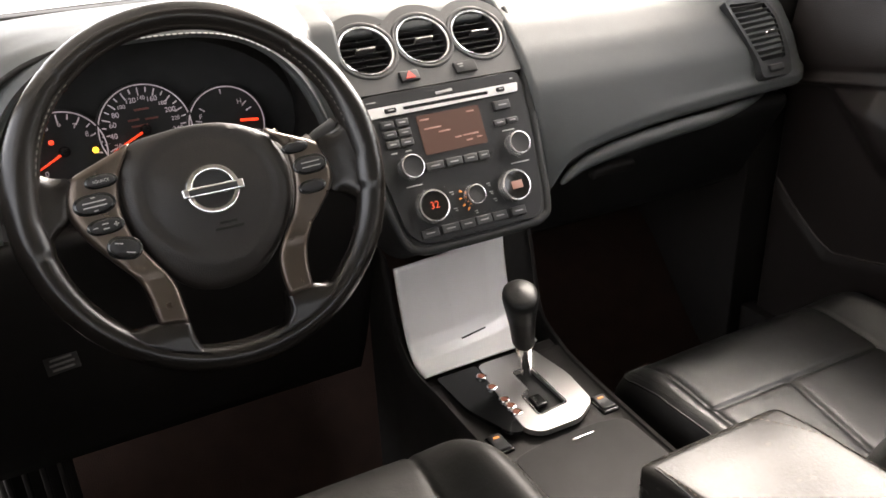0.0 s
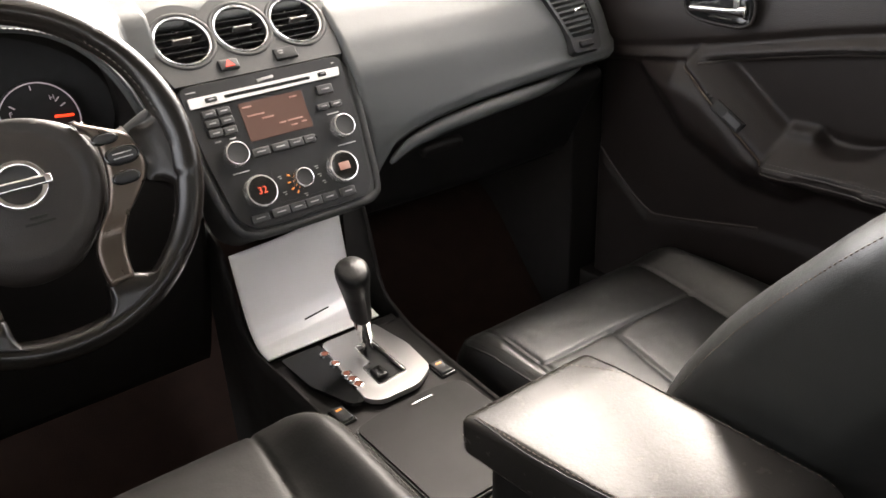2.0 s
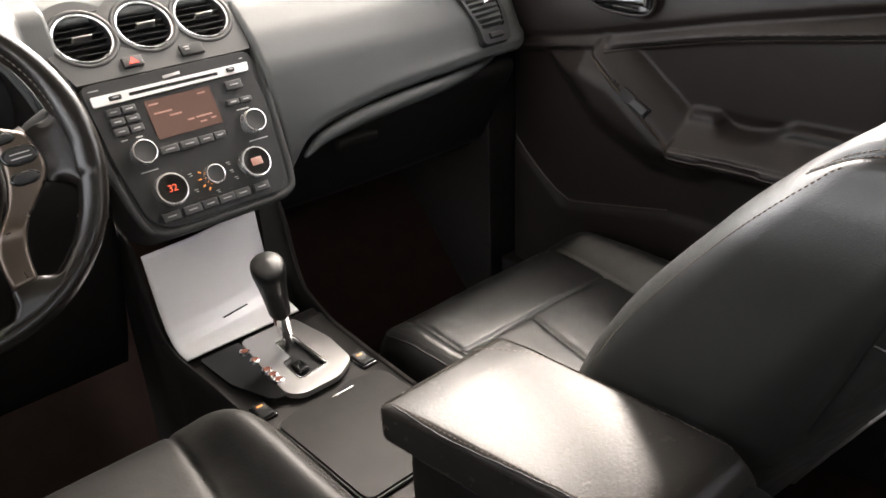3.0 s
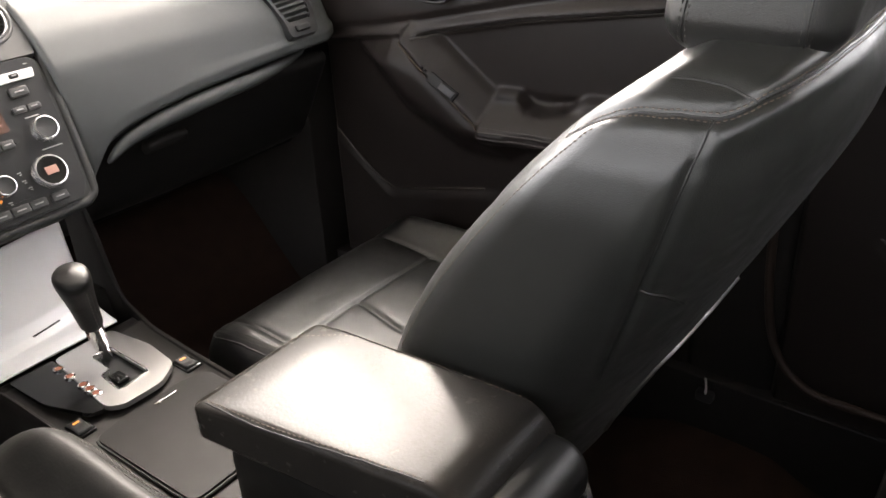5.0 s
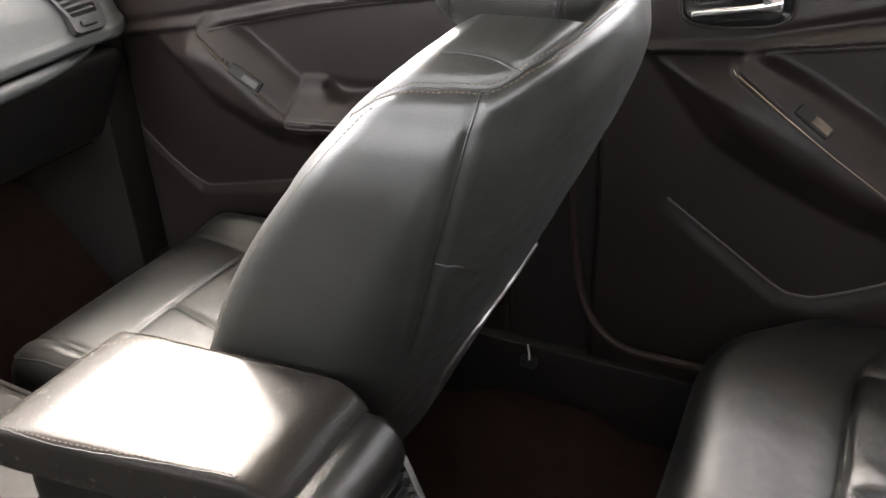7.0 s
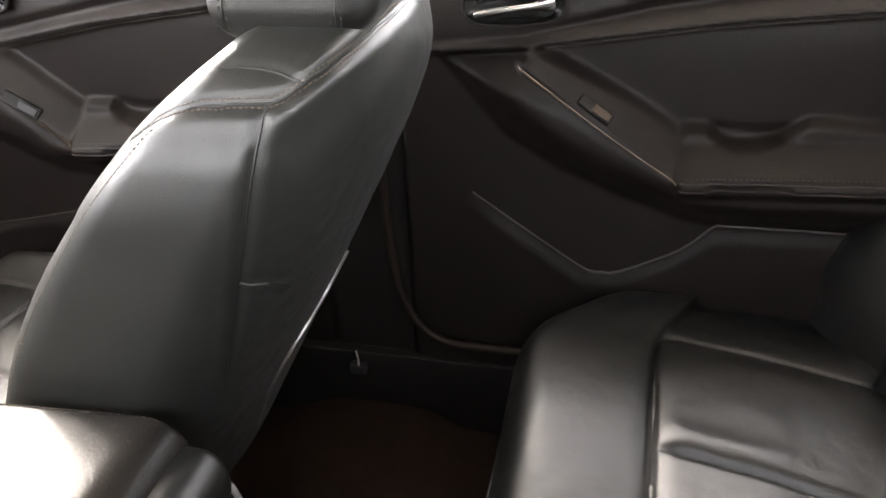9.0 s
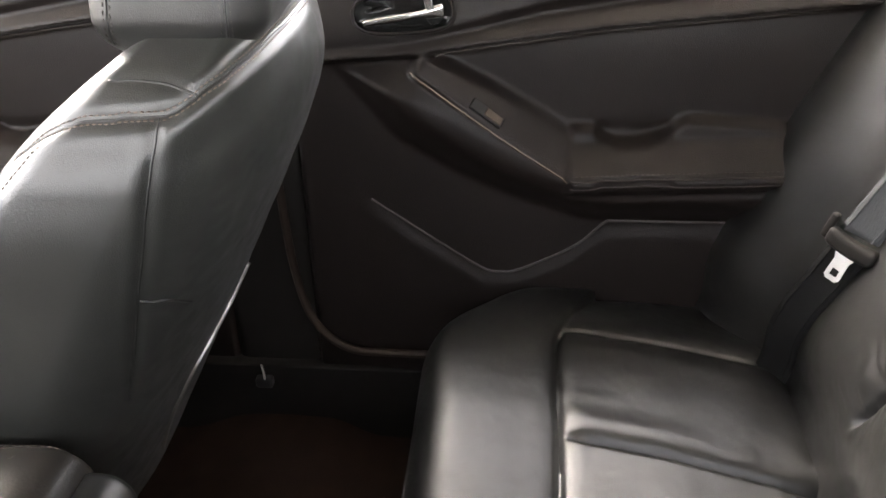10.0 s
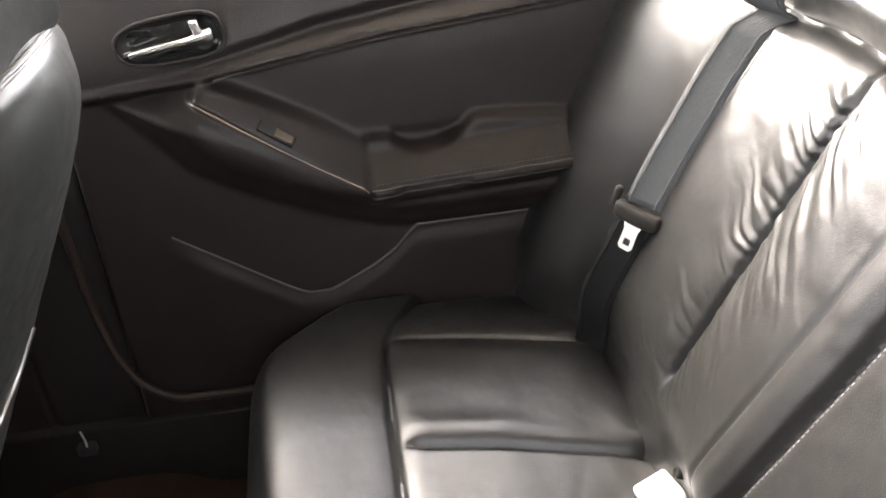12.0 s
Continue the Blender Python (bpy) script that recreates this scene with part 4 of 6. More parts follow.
def rim_point(a, b):
    lower = ss(-0.45, -0.85, math.sin(a))
    side = math.exp(-(((abs(math.sin(a)) - 0.15) / 0.32) ** 2)) * (1 if math.sin(a) > -0.2 else 0.6)
    rr = 0.0148 + 0.0016 * side
    thick = 0.0165 + 0.002 * side
    R = RM + rr * math.cos(b) - 0.004 * side * max(0, -math.cos(b))
    seam = 0.0
    for at in (48, 132, 238, 318):
        d = (a - radians(at) + math.pi) % (2 * math.pi) - math.pi
        seam += 0.0014 * math.exp(-((d / 0.008) ** 2))
    groove = 0.0008 * math.exp(-(((b - math.pi * 0.97 + math.pi) % (2 * math.pi) - math.pi) / 0.12) ** 2)
    k = 1 - (seam + groove) / 0.016
    return WM @ Vector((R * math.cos(a) - seam * math.cos(a), RC + R * math.sin(a), thick * math.sin(b) * k))


bm = grid(np.linspace(0, 2 * math.pi, 241)[:-1], np.linspace(0, 2 * math.pi, 25)[:-1], rim_point, True, True)
rim = part("rim", bm, WHEEL_LEATHER, wheel, "black leather rim, worn shiny", sharp=80)
for a0, a1 in ((0.25, 0.85), (2.30, 2.85)):
    inner_line = [rim_point(a, math.pi * 0.80) for a in np.linspace(a0, a1, 70)]
    part("stitching", stitches(inner_line, 0.0008), THREAD_DARK, rim)["kind"] = "stuff"


# hub cover
hub_outline = rounded_poly([(-0.084, 0.055), (-0.063, 0.070), (-0.005, 0.077), (0.034, 0.073), (0.072, 0.056), (0.090, 0.022), (0.086, -0.018), (0.064, -0.062), (0.034, -0.092), (-0.008, -0.100), (-0.044, -0.090), (-0.070, -0.058), (-0.089, -0.010)], 0.022, 5)


def fan(outline, rings, f, m):
    """A domed cover over an outline, with a rolled edge."""
    bm = bmesh.new()
    c = Vector((sum(p[0] for p in outline) / len(outline), sum(p[1] for p in outline) / len(outline)))
    rows = []
    for k in rings:
        rows.append([bm.verts.new(m @ Vector((c.x + (x - c.x) * min(k, 1), c.y + (y - c.y) * min(k, 1), f(c.x + (x - c.x) * k, c.y + (y - c.y) * k, k)))) for x, y in outline])
    for a, b in zip(rows, rows[1:]):
        for j in range(len(outline)):
            q = (j + 1) % len(outline)
            bm.faces.new((a[j], a[q], b[q], b[j]))
    bm.faces.new(rows[0])
    return bm


ring_steps = [0.05, 0.2, 0.35, 0.5, 0.62, 0.70, 0.74, 0.78, 0.86, 0.92, 0.96, 0.985, 1.0, 1.0001]
hub = fan(hub_outline, ring_steps, lambda x, y, k: -0.005 + 0.014 * (1 - k * k) - 0.005 * float(ss(0.84, 0.74, math.hypot((x - 0.001) / 0.086, (y - 0.004) / 0.083))) - (0.004 * max(0, (k - 0.9) / 0.1) ** 2) - (0.03 if k > 1 else 0), WM)
hub = part("hub_cover", hub, mat("hub_plastic", (0.0130, 0.0105, 0.0090), 0.44, spec=0.4, var=0.12, grain=0.25, grain_scale=900, voronoi=True), wheel, "dark grey airbag cover", sharp=50)
ring = [WM @ Vector((0.002 + 0.0245 * math.cos(a), 0.006 + 0.0225 * math.sin(a), 0.0065)) for a in np.linspace(0, 2 * math.pi, 49)[:-1]]
emblem = part("emblem_ring", tube(ring, 0.0036, 8, True, flat=0.7), CHROME, hub, "chrome emblem ring")
part("emblem_bar", rbox(0.064, 0.0105, 0.005, 0.0018, n=(4, 2, 1), k=2, m=WM @ Matrix.Translation((0.002, 0.006, 0.0075))), CHROME, hub, "chrome emblem bar")
part("emblem_inset", rbox(0.050, 0.0060, 0.0012, 0.0005, n=(2, 1, 1), k=1, m=WM @ Matrix.Translation((0.002, 0.006, 0.0098))), STACK_MAT, hub, "dark inset of the emblem bar")
part("emblem_field", lathe([(0, 0), (0.022, 0), (0.022, -0.004)], 30, WM @ Matrix.Translation((0.002, 0.006, 0.0035))), STACK_MAT, hub)
for y, w in ((-0.030, 0.018), (-0.036, 0.030)):
    part("pressed_mark", rbox(w, 0.003, 0.0008, 0.0003, n=(1, 1, 1), k=1, m=WM @ Matrix.Translation((0.010, y, 0.003))), TRIM, hub)
# back of the hub and column
part("hub_back", rbox(0.20, 0.13, 0.05, 0.03, n=(4, 4, 2), m=WM @ Matrix.Translation((0, -0.005, -0.045))), TRIM, wheel)
column = thing("steering_column", "dark plastic steering column shroud with control stalks", "steering column", (-0.367, 0.8, 0.70))
part("shroud", rbox(0.13, 0.11, 0.22, 0.03, n=(4, 4, 4), m=WM @ Matrix.Translation((0, -0.01, -0.17))), TRIM, column)
for side in (1, -1):
    s = smooth_path([WM @ Vector((side * 0.05, 0.010, -0.085)), WM @ Vector((side * 0.12, 0.030, -0.080)), WM @ Vector((side * 0.172, 0.052, -0.072))], 16)
    stalk = part("stalk", tube(s, lambda t: 0.006 + 0.005 * ss(0.5, 0.8, t), 12), RUBBER, column, "black control stalk")
    ringp = s[10:12]
    part("stalk_band", tube(ringp, 0.0125, 12), SILVER, stalk)

# spokes
for side in (1, -1):
    if side > 0:
        outer = [(0.123, 0.034), (0.131, 0.012), (0.132, -0.007), (0.126, -0.020), (0.109, -0.040), (0.094, -0.058), (0.085, -0.078), (0.081, -0.098), (0.080, -0.120)]
        inner_edge = [(0.068, 0.058), (0.084, 0.037), (0.089, 0.017), (0.087, -0.012), (0.078, -0.039), (0.061, -0.062), (0.052, -0.082), (0.050, -0.102), (0.052, -0.123)]
    else:
        outer = [(-0.129, 0.044), (-0.136, 0.024), (-0.137, 0.005), (-0.127, -0.019), (-0.108, -0.046), (-0.092, -0.067), (-0.086, -0.085), (-0.084, -0.104), (-0.082, -0.116)]
        inner_edge = [(-0.066, 0.068), (-0.082, 0.040), (-0.088, 0.018), (-0.089, -0.003), (-0.083, -0.030), (-0.068, -0.056), (-0.057, -0.078), (-0.054, -0.102), (-0.053, -0.122)]
    rail_a = smooth_path([(x, y, 0) for x, y in outer], 64)
    rail_b = smooth_path([(x, y, 0) for x, y in inner_edge], 64)

    def strip(i, v):
        p = rail_a[i] * (1 - v) + rail_b[i] * v
        e = abs(2 * v - 1)
        end = max(0.0, 1 - min(i, 64 - i) / 2.0)
        z = 0.0035 - 0.0045 * e**8 - 0.003 * end + 0.20 * max(0.0, -0.062 - p.y) + 0.0025 * math.exp(-(((p.y + 0.062) / 0.006) ** 2))
        return WM @ Vector((p.x, p.y, z))

    spoke = part("spoke", grid(range(65), np.linspace(0, 1, 17), strip), SPOKE, wheel, "silver spoke with control buttons", sharp=60, recalc=False)
    thicken(spoke, 0.012, side)
    keys = [(0.097, 0.032, 0.026, 0.011), (0.109, 0.011, 0.034, 0.018), (0.106, -0.013, 0.028, 0.013)] if side > 0 else [(-0.101, 0.036, 0.028, 0.012), (-0.112, 0.015, 0.036, 0.018), (-0.107, -0.008, 0.032, 0.014), (-0.095, -0.033, 0.030, 0.020)]
    for x, y, w, h in keys:
        tilt = Matrix.Rotation(radians(-16 if side < 0 and y < -0.02 else 2), 4, "Z")
        bezel = rbox(w * 1.12, h * 1.16, 0.008, (w * 0.42, h * 0.55, 0.002), n=(4, 2, 1), k=4, m=WM @ Matrix.Translation((x, y, 0.002)) @ tilt)
        kb = part("spoke_button", bezel, GLOSS, spoke)
        part("button_cap", rbox(w * 0.94, h * 0.90, 0.008, (w * 0.38, h * 0.43, 0.002), n=(4, 2, 1), k=4, m=WM @ Matrix.Translation((x, y, 0.0032)) @ tilt), STACK_DARK, kb)
        face_m = WM @ Matrix.Translation((x, y, 0.0074)) @ tilt
        if side < 0 and y > 0.03:
            words("button_word", "SOURCE", 0.0042, face_m, MARK, kb)
            marks = []
        elif side < 0 and y > 0.0:
            marks = [(0, 0.0065, 0.004), (0, -0.0065, 0.004), (0, 0.0022, 0.022), (0, -0.0022, 0.022)]
        elif side < 0 and y > -0.02:
            marks = [(-0.010, 0, 0.005), (0.010, 0, 0.005), (0.010, 0, 0.0014), (0, 0.0024, 0.006), (0, -0.0024, 0.006)]
        elif side < 0:
            marks = [(-0.006, 0.004, 0.008), (0.006, -0.004, 0.008)]
        else:
            marks = [(0, 0.0025, w * 0.62), (0, -0.0025, w * 0.62)] if h > 0.015 else []
        for mx, my, mw in marks:
            part("printed_mark", rbox(mw, 0.0012 if mw > 0.002 else 0.005, 0.0004, 0.0001, n=(1, 1, 1), k=1, m=face_m @ Matrix.Translation((mx, my, 0))), MARK, kb)
roots = ([(0.123, 0.034), (0.134, 0.039), (0.150, 0.042), (0.160, 0.056), (0.168, 0.085), (0.182, 0.060), (0.184, -0.03), (0.172, -0.085), (0.163, -0.060), (0.155, -0.036), (0.142, -0.026), (0.126, -0.022), (0.133, -0.004)],
         [(-0.127, 0.045), (-0.143, 0.047), (-0.157, 0.056), (-0.166, 0.085), (-0.182, 0.060), (-0.184, -0.03), (-0.174, -0.075), (-0.168, -0.048), (-0.163, -0.026), (-0.154, -0.008), (-0.136, 0.002), (-0.134, 0.02)])
feet = ([(0.051, -0.117), (0.080, -0.114), (0.098, -0.121), (0.120, -0.113), (0.142, -0.100), (0.132, -0.125), (0.098, -0.152), (0.050, -0.174), (0.004, -0.180), (0.010, -0.167), (0.036, -0.158), (0.048, -0.142)],
        [(-0.052, -0.117), (-0.083, -0.112), (-0.104, -0.116), (-0.122, -0.110), (-0.144, -0.094), (-0.134, -0.122), (-0.100, -0.152), (-0.060, -0.172), (-0.014, -0.180), (-0.022, -0.168), (-0.044, -0.157), (-0.050, -0.142)])
steps = [0.05, 0.2, 0.35, 0.5, 0.65, 0.78, 0.88, 0.95, 1.0, 1.0001]
for o in roots:
    o = rounded_poly(o, 0.010, 4)
    root = fan(o, steps, lambda x, y, k: -0.0005 + 0.0105 * float(ss(0.128, 0.172, abs(x))) - 0.020 * float(ss(0.172, 0.19, abs(x))) - 0.006 * max(0.0, (k - 0.72) / 0.28) ** 2 * float(ss(0.128, 0.146, abs(x))) - (0.020 if k > 1 else 0), WM)
    part("spoke_root", root, WHEEL_LEATHER, wheel, "leather thumb grip beside the spoke", sharp=60)
for o in feet:
    o = rounded_poly(o, 0.008, 4)
    foot = fan(o, steps, lambda x, y, k: 0.0125 + 0.003 * float(ss(-0.115, -0.135, y)) - 0.014 * float(ss(0.172, 0.190, math.hypot(x, y - 0.009))) - 0.006 * max(0.0, (k - 0.75) / 0.25) ** 2 - (0.022 if k > 1 else 0), WM)
    part("rim_foot", foot, WHEEL_LEATHER, wheel, "worn leather bridge below the spoke", sharp=60)

# foot rest and a small notice under the dashboard
rest = thing("foot_rest", "ribbed black rubber foot rest in the dark footwell", "foot rest", (-0.645, 1.02, 0.06))
REST_M = Matrix.Translation((-0.640, 1.035, 0.24)) @ Matrix.Rotation(radians(-8), 4, "X")
part("rest_plate", rbox(0.105, 0.020, 0.38, 0.008, n=(2, 2, 3), k=3, m=REST_M), TRIM, rest)
for dx in (-0.036, -0.012, 0.012, 0.036):
    part("rib", rbox(0.009, 0.010, 0.34, 0.003, n=(1, 1, 2), k=2, m=REST_M @ Matrix.Translation((dx, -0.012, 0))), TRIM, rest)
notice = thing("notice_label", "dark notice label with pale lines under the dashboard", "label", (-0.556, 0.94, 0.525))
NM = Matrix.Translation((-0.556, 0.905, 0.527)) @ Matrix.Rotation(radians(70), 4, "X") @ Matrix.Rotation(radians(4), 4, "Z")
part("label_base", rbox(0.040, 0.030, 0.001, 0.0004, n=(1, 1, 1), k=1, m=NM), TRIM, notice)
for i in range(4):
    part("printed_line", rbox(0.030 - 0.004 * (i % 2), 0.003, 0.0004, 0.0001, n=(1, 1, 1), k=1, m=NM @ Matrix.Translation((0, 0.010 - 0.0065 * i, 0.0007))), mat("dim_print", (0.075, 0.072, 0.068), 0.7, spec=0.2) if i == 0 else bpy.data.materials["dim_print"], notice)


# ---- centre console ----
apron_y = [0.872, 0.866, 0.858, 0.848, 0.838, 0.826, 0.812, 0.800, 0.790]
apron_z = [0.549, 0.510, 0.470, 0.436, 0.419, 0.409, 0.4045, 0.4025, 0.402]
console = thing("centre_console", "dark plastic centre console between the front seats", "car console", (0, 0.6, 0.05))


def console_top(y):
    return table(y, [-0.02, 0.38, 0.42, 0.55, 0.66, 0.74, 0.79, 0.812, 0.826, 0.838, 0.848, 0.858, 0.866, 0.876, 0.93], [0.386, 0.386, 0.386, 0.388, 0.392, 0.396, 0.403, 0.408, 0.415, 0.427, 0.446, 0.480, 0.518, 0.556, 0.58])


def console_half(y):
    return table(y, [-0.02, 0.42, 0.62, 0.74, 0.80, 0.86, 0.90, 0.95], [0.100, 0.106, 0.110, 0.114, 0.122, 0.126, 0.126, 0.126])


def console_section(y, s):
    w, top = console_half(y), console_top(y)
    dip = 0.0
    if y > 0.775:
        dip = max(0.006, top - float(np.interp(y, apron_y[::-1], apron_z[::-1])) + 0.008 + 0.12 * float(ss(0.80, 0.84, y)))
    a = np.array([(-w - 0.006, 0.06), (-w - 0.003, top - 0.06), (-w, top - 0.010), (-w + 0.003, top + 0.001), (-w + 0.005, top + 0.005), (-w + 0.009, top + 0.003), (-w + 0.011, top - dip), (0, top - dip)])
    b = np.vstack([a, a[::-1][1:] * (-1, 1)])
    k = np.linspace(0, 1, len(b))
    return Vector((float(np.interp(s, k, b[:, 0])), y, float(np.interp(s, k, b[:, 1]))))


ys = np.concatenate([np.linspace(-0.02, 0.75, 40), np.linspace(0.76, 0.94, 30)])
part("console_body", grid(ys, np.linspace(0, 1, 57), console_section), TRIM, console, sharp=70)

# curved metal apron


def apron(u, s):
    """u runs over three facets: 0 to 1 the left wing, 1 to 2 the middle, 2 to 3 the wing by the passenger."""
    k = np.linspace(0, 1, len(apron_y))
    half = 0.100 - 0.005 * s
    mid = -0.016 + 0.001 * s
    e1, e2 = -0.036 + 0.012 * s, 0.044 - 0.010 * s
    px = float(np.interp(u, [0, 1, 2, 3], [mid - half, e1, e2, mid + half]))
    fade = 1 - float(ss(0.45, 0.85, s))
    fall = fade * (-0.08 * max(0.0, e1 - px) + 0.20 * max(0.0, px - e1) + 0.16 * max(0.0, px - e2) - 0.004)
    return Vector((px, float(np.interp(s, k, apron_y)) + fall, float(np.interp(s, k, apron_z)) + 0.004))


cols = np.concatenate([np.linspace(0, 0.97, 9), np.linspace(1.03, 1.97, 9), np.linspace(2.03, 3, 9)])
ap = part("metal_apron", grid(cols, np.linspace(0, 1, 45), apron), APRON, console, "curved brushed aluminium apron below the radio", sharp=80)
thicken(ap, 0.003, -1)
lid_strip = grid(np.concatenate([np.linspace(1.0, 1.97, 9), np.linspace(2.03, 2.99, 9)]), np.linspace(0.01, 0.50, 24), lambda u, s: apron(u, s) + Vector((0, -0.0016, 0.0003)))
thicken(part("sliding_lid", lid_strip, APRON, ap, "satin lid in the apron", sharp=80), 0.0012, -1)
slot_ends = [apron(u, 0.505) + Vector((0, -0.0026, 0.001)) for u in np.linspace(1.05, 1.72, 7)]
part("slot_line", tube(slot_ends, 0.0016, 8), STACK_DARK, ap, "thin dark finger slot")

# shift plate
plate_shape = rounded_poly([(-0.028, 0.784), (0.064, 0.784), (0.074, 0.70), (0.066, 0.632), (0.030, 0.608), (-0.030, 0.609), (-0.046, 0.626)], 0.012, 4)
gate = rounded_poly([(0.006, 0.742), (0.036, 0.742), (0.034, 0.645), (-0.014, 0.640), (-0.012, 0.690), (0.004, 0.694)], 0.005, 3)
PM = Matrix.Translation((0, 0, 0.4035))
sp = part("shift_plate", plate(plate_shape, [gate], 0.008, PM), BRUSHED, console, "brushed aluminium plate round the gear lever")
rounded(sp, 0.002, 2)
part("gate_floor", plate(gate, [], 0.002, Matrix.Translation((0, 0, 0.3965))), HOLE, sp)
part("gate_rim", tube([Vector((x, y, 0.4040)) for x, y in gate], 0.0014, 6, True), CHROME, sp)
part("indicator_panel", plate(rounded_poly([(-0.094, 0.786), (-0.0295, 0.786), (-0.0475, 0.622), (-0.066, 0.630), (-0.090, 0.70)], 0.008, 4), [], 0.006, Matrix.Translation((0, 0, 0.4030))), GLOSS, sp, "gloss black gear indicator panel")
for y in (0.755, 0.725, 0.692, 0.676, 0.660):
    d = lathe([(0.0074, -0.003), (0.0074, 0.0012), (0.0056, 0.0018), (0.0052, 0.0005), (0, 0.0005)], 20, Matrix.Translation((-0.037, y, 0.4042)))
    dot = part("gear_dot", d, CHROME, sp)
    part("gear_light", lathe([(0, 0.0012), (0.0048, 0.0012), (0.0050, 0)], 14, Matrix.Translation((-0.037, y, 0.4042))), mat("gear_amber", (0.08, 0.03, 0.02), 0.4, emit=0.012, emit_color=(1, 0.3, 0.15)) if y == 0.755 else bpy.data.materials["gear_amber"], dot)
part("release_button", rbox(0.018, 0.026, 0.008, 0.003, n=(2, 2, 1), k=3, m=Matrix.Translation((0.002, 0.668, 0.4015))), GLOSS, sp)

# gear lever
lever = thing("gear_lever", "black leather gear lever on a chrome shaft", "gear lever", (0.02, 0.73, 0.40))
base, top = Vector((0.022, 0.728, 0.392)), Vector((-0.012, 0.694, 0.578))
way = (top - base)
side = Vector((0.96, -0.28, 0)).normalized()
axis = way.normalized()
xa = (side - axis * side.dot(axis)).normalized()
ya = axis.cross(xa)
LM = Matrix(((xa.x, ya.x, axis.x, base.x), (xa.y, ya.y, axis.y, base.y), (xa.z, ya.z, axis.z, base.z), (0, 0, 0, 1)))
part("shaft", lathe([(0.0, 0.0), (0.0085, 0.0), (0.0075, 0.030), (0.0085, 0.034), (0.0105, 0.036), (0.0105, 0.058), (0.0125, 0.060), (0.0125, 0.084), (0, 0.085)], 20, LM @ Matrix.Diagonal((1.0, 0.8, 1, 1))), CHROME, lever, "chrome lever shaft")


def knob(a, s):
    z = 0.080 + 0.105 * s
    r = table(s, [0, 0.04, 0.15, 0.35, 0.55, 0.72, 0.84, 0.92, 0.97, 1.0], [0.014, 0.0180, 0.0188, 0.0205, 0.0230, 0.0258, 0.0274, 0.0268, 0.0222, 0.001])
    front = 1.18 if math.sin(a) < 0 else 1.0
    return LM @ Vector((r * 0.86 * math.cos(a), r * front * math.sin(a) - 0.004 * ss(0.5, 1, s), z))


bm = grid(np.linspace(0, 2 * math.pi, 33)[:-1], np.linspace(0, 1, 41), knob, close_u=True)
kn = part("knob", bm, KNOB, lever, "worn black leather knob", sharp=80)
for a in (2.35, 2.65, 5.05, 5.35):
    part("stitching", stitches([knob(a, s) for s in np.linspace(0.08, 0.74, 50)], 0.0010), THREAD_DARK, kn)["kind"] = "stuff"
part("knob_cap", fan(circle(0, 0, 0.017, 28, 0.019), [0.1, 0.5, 0.9, 1.0], lambda x, y, k: 0.0045 * (1 - k * k), LM @ Matrix.Translation((0, -0.004, 0.1800))), KNOB, kn)

# seat heater buttons
for x in (-0.083, 0.083):
    hb = thing("seat_heater_button", "small black seat heater button with an orange light on the console", "button", (x, 0.628, 0.394), "seat heater buttons")
    part("button_bezel", rbox(0.026, 0.038, 0.008, 0.003, m=Matrix.Translation((x, 0.628, 0.3905))), GLOSS, hb)
    part("rocker", rbox(0.020, 0.031, 0.008, 0.003, n=(3, 4, 2), f=lambda p: (p.x, p.y, p.z + 0.002 - 0.0025 * math.cos(p.y * 100)), m=Matrix.Translation((x, 0.628, 0.3925))), STACK_DARK, hb)
    part("light", rbox(0.009, 0.004, 0.001, 0.0004, n=(1, 1, 1), k=1, m=Matrix.Translation((x, 0.637, 0.3968))), GLOW_ORANGE, hb, "orange light")

# cup holder lid
lid_shape = rounded_poly([(-0.084, 0.592), (-0.040, 0.600), (0.050, 0.600), (0.088, 0.590), (0.088, 0.40), (-0.080, 0.40)], 0.014, 5)
cup = thing("cup_holder_lid", "closed matt black cup holder lid on the console", "lid", (0, 0.5, 0.386))
lid_body = part("lid_panel", plate(lid_shape, [], 0.008, Matrix.Translation((0, 0, 0.3935))), mat("lid_plastic", (0.010, 0.0092, 0.0086), 0.52, var=0.1, spec=0.10, grain=0.08, grain_scale=1200), cup)
rounded(lid_body, 0.002, 2)
part("lid_groove", tube([Vector((x * 1.02, (y - 0.5) * 1.02 + 0.5, 0.389)) for x, y in lid_shape], 0.0022, 6, True), RUBBER, cup)
part("pull_mark", rbox(0.034, 0.0026, 0.002, 0.0008, n=(2, 1, 1), k=2, m=Matrix.Translation((0.017, 0.586, 0.394))), STEEL, cup, "thin steel pull mark")

# ---- armrest ----
arm = thing("armrest", "black leather padded armrest with brown stitching on the console bin", "armrest", (0.04, 0.23, 0.386))


def arm_bend(p):
    y = p.y + 0.228
    skew = 0.020 - 0.105 * (y - 0.228) * (0.5 - p.x / 0.19)
    roll_down = -0.030 * float(ss(0.105, 0.045, y)) ** 2
    crown = roll_down + (0.0012 * (1 - (p.x / 0.095) ** 2) - 0.008 * float(ss(0.34, 0.42, y)) + 0.012 * min(1.0, max(0.0, (0.36 - y) / 0.26))) * float(ss(-0.02, 0.02, p.z))
    return (p.x + 0.029 + skew, y, p.z + 0.497 + crown)


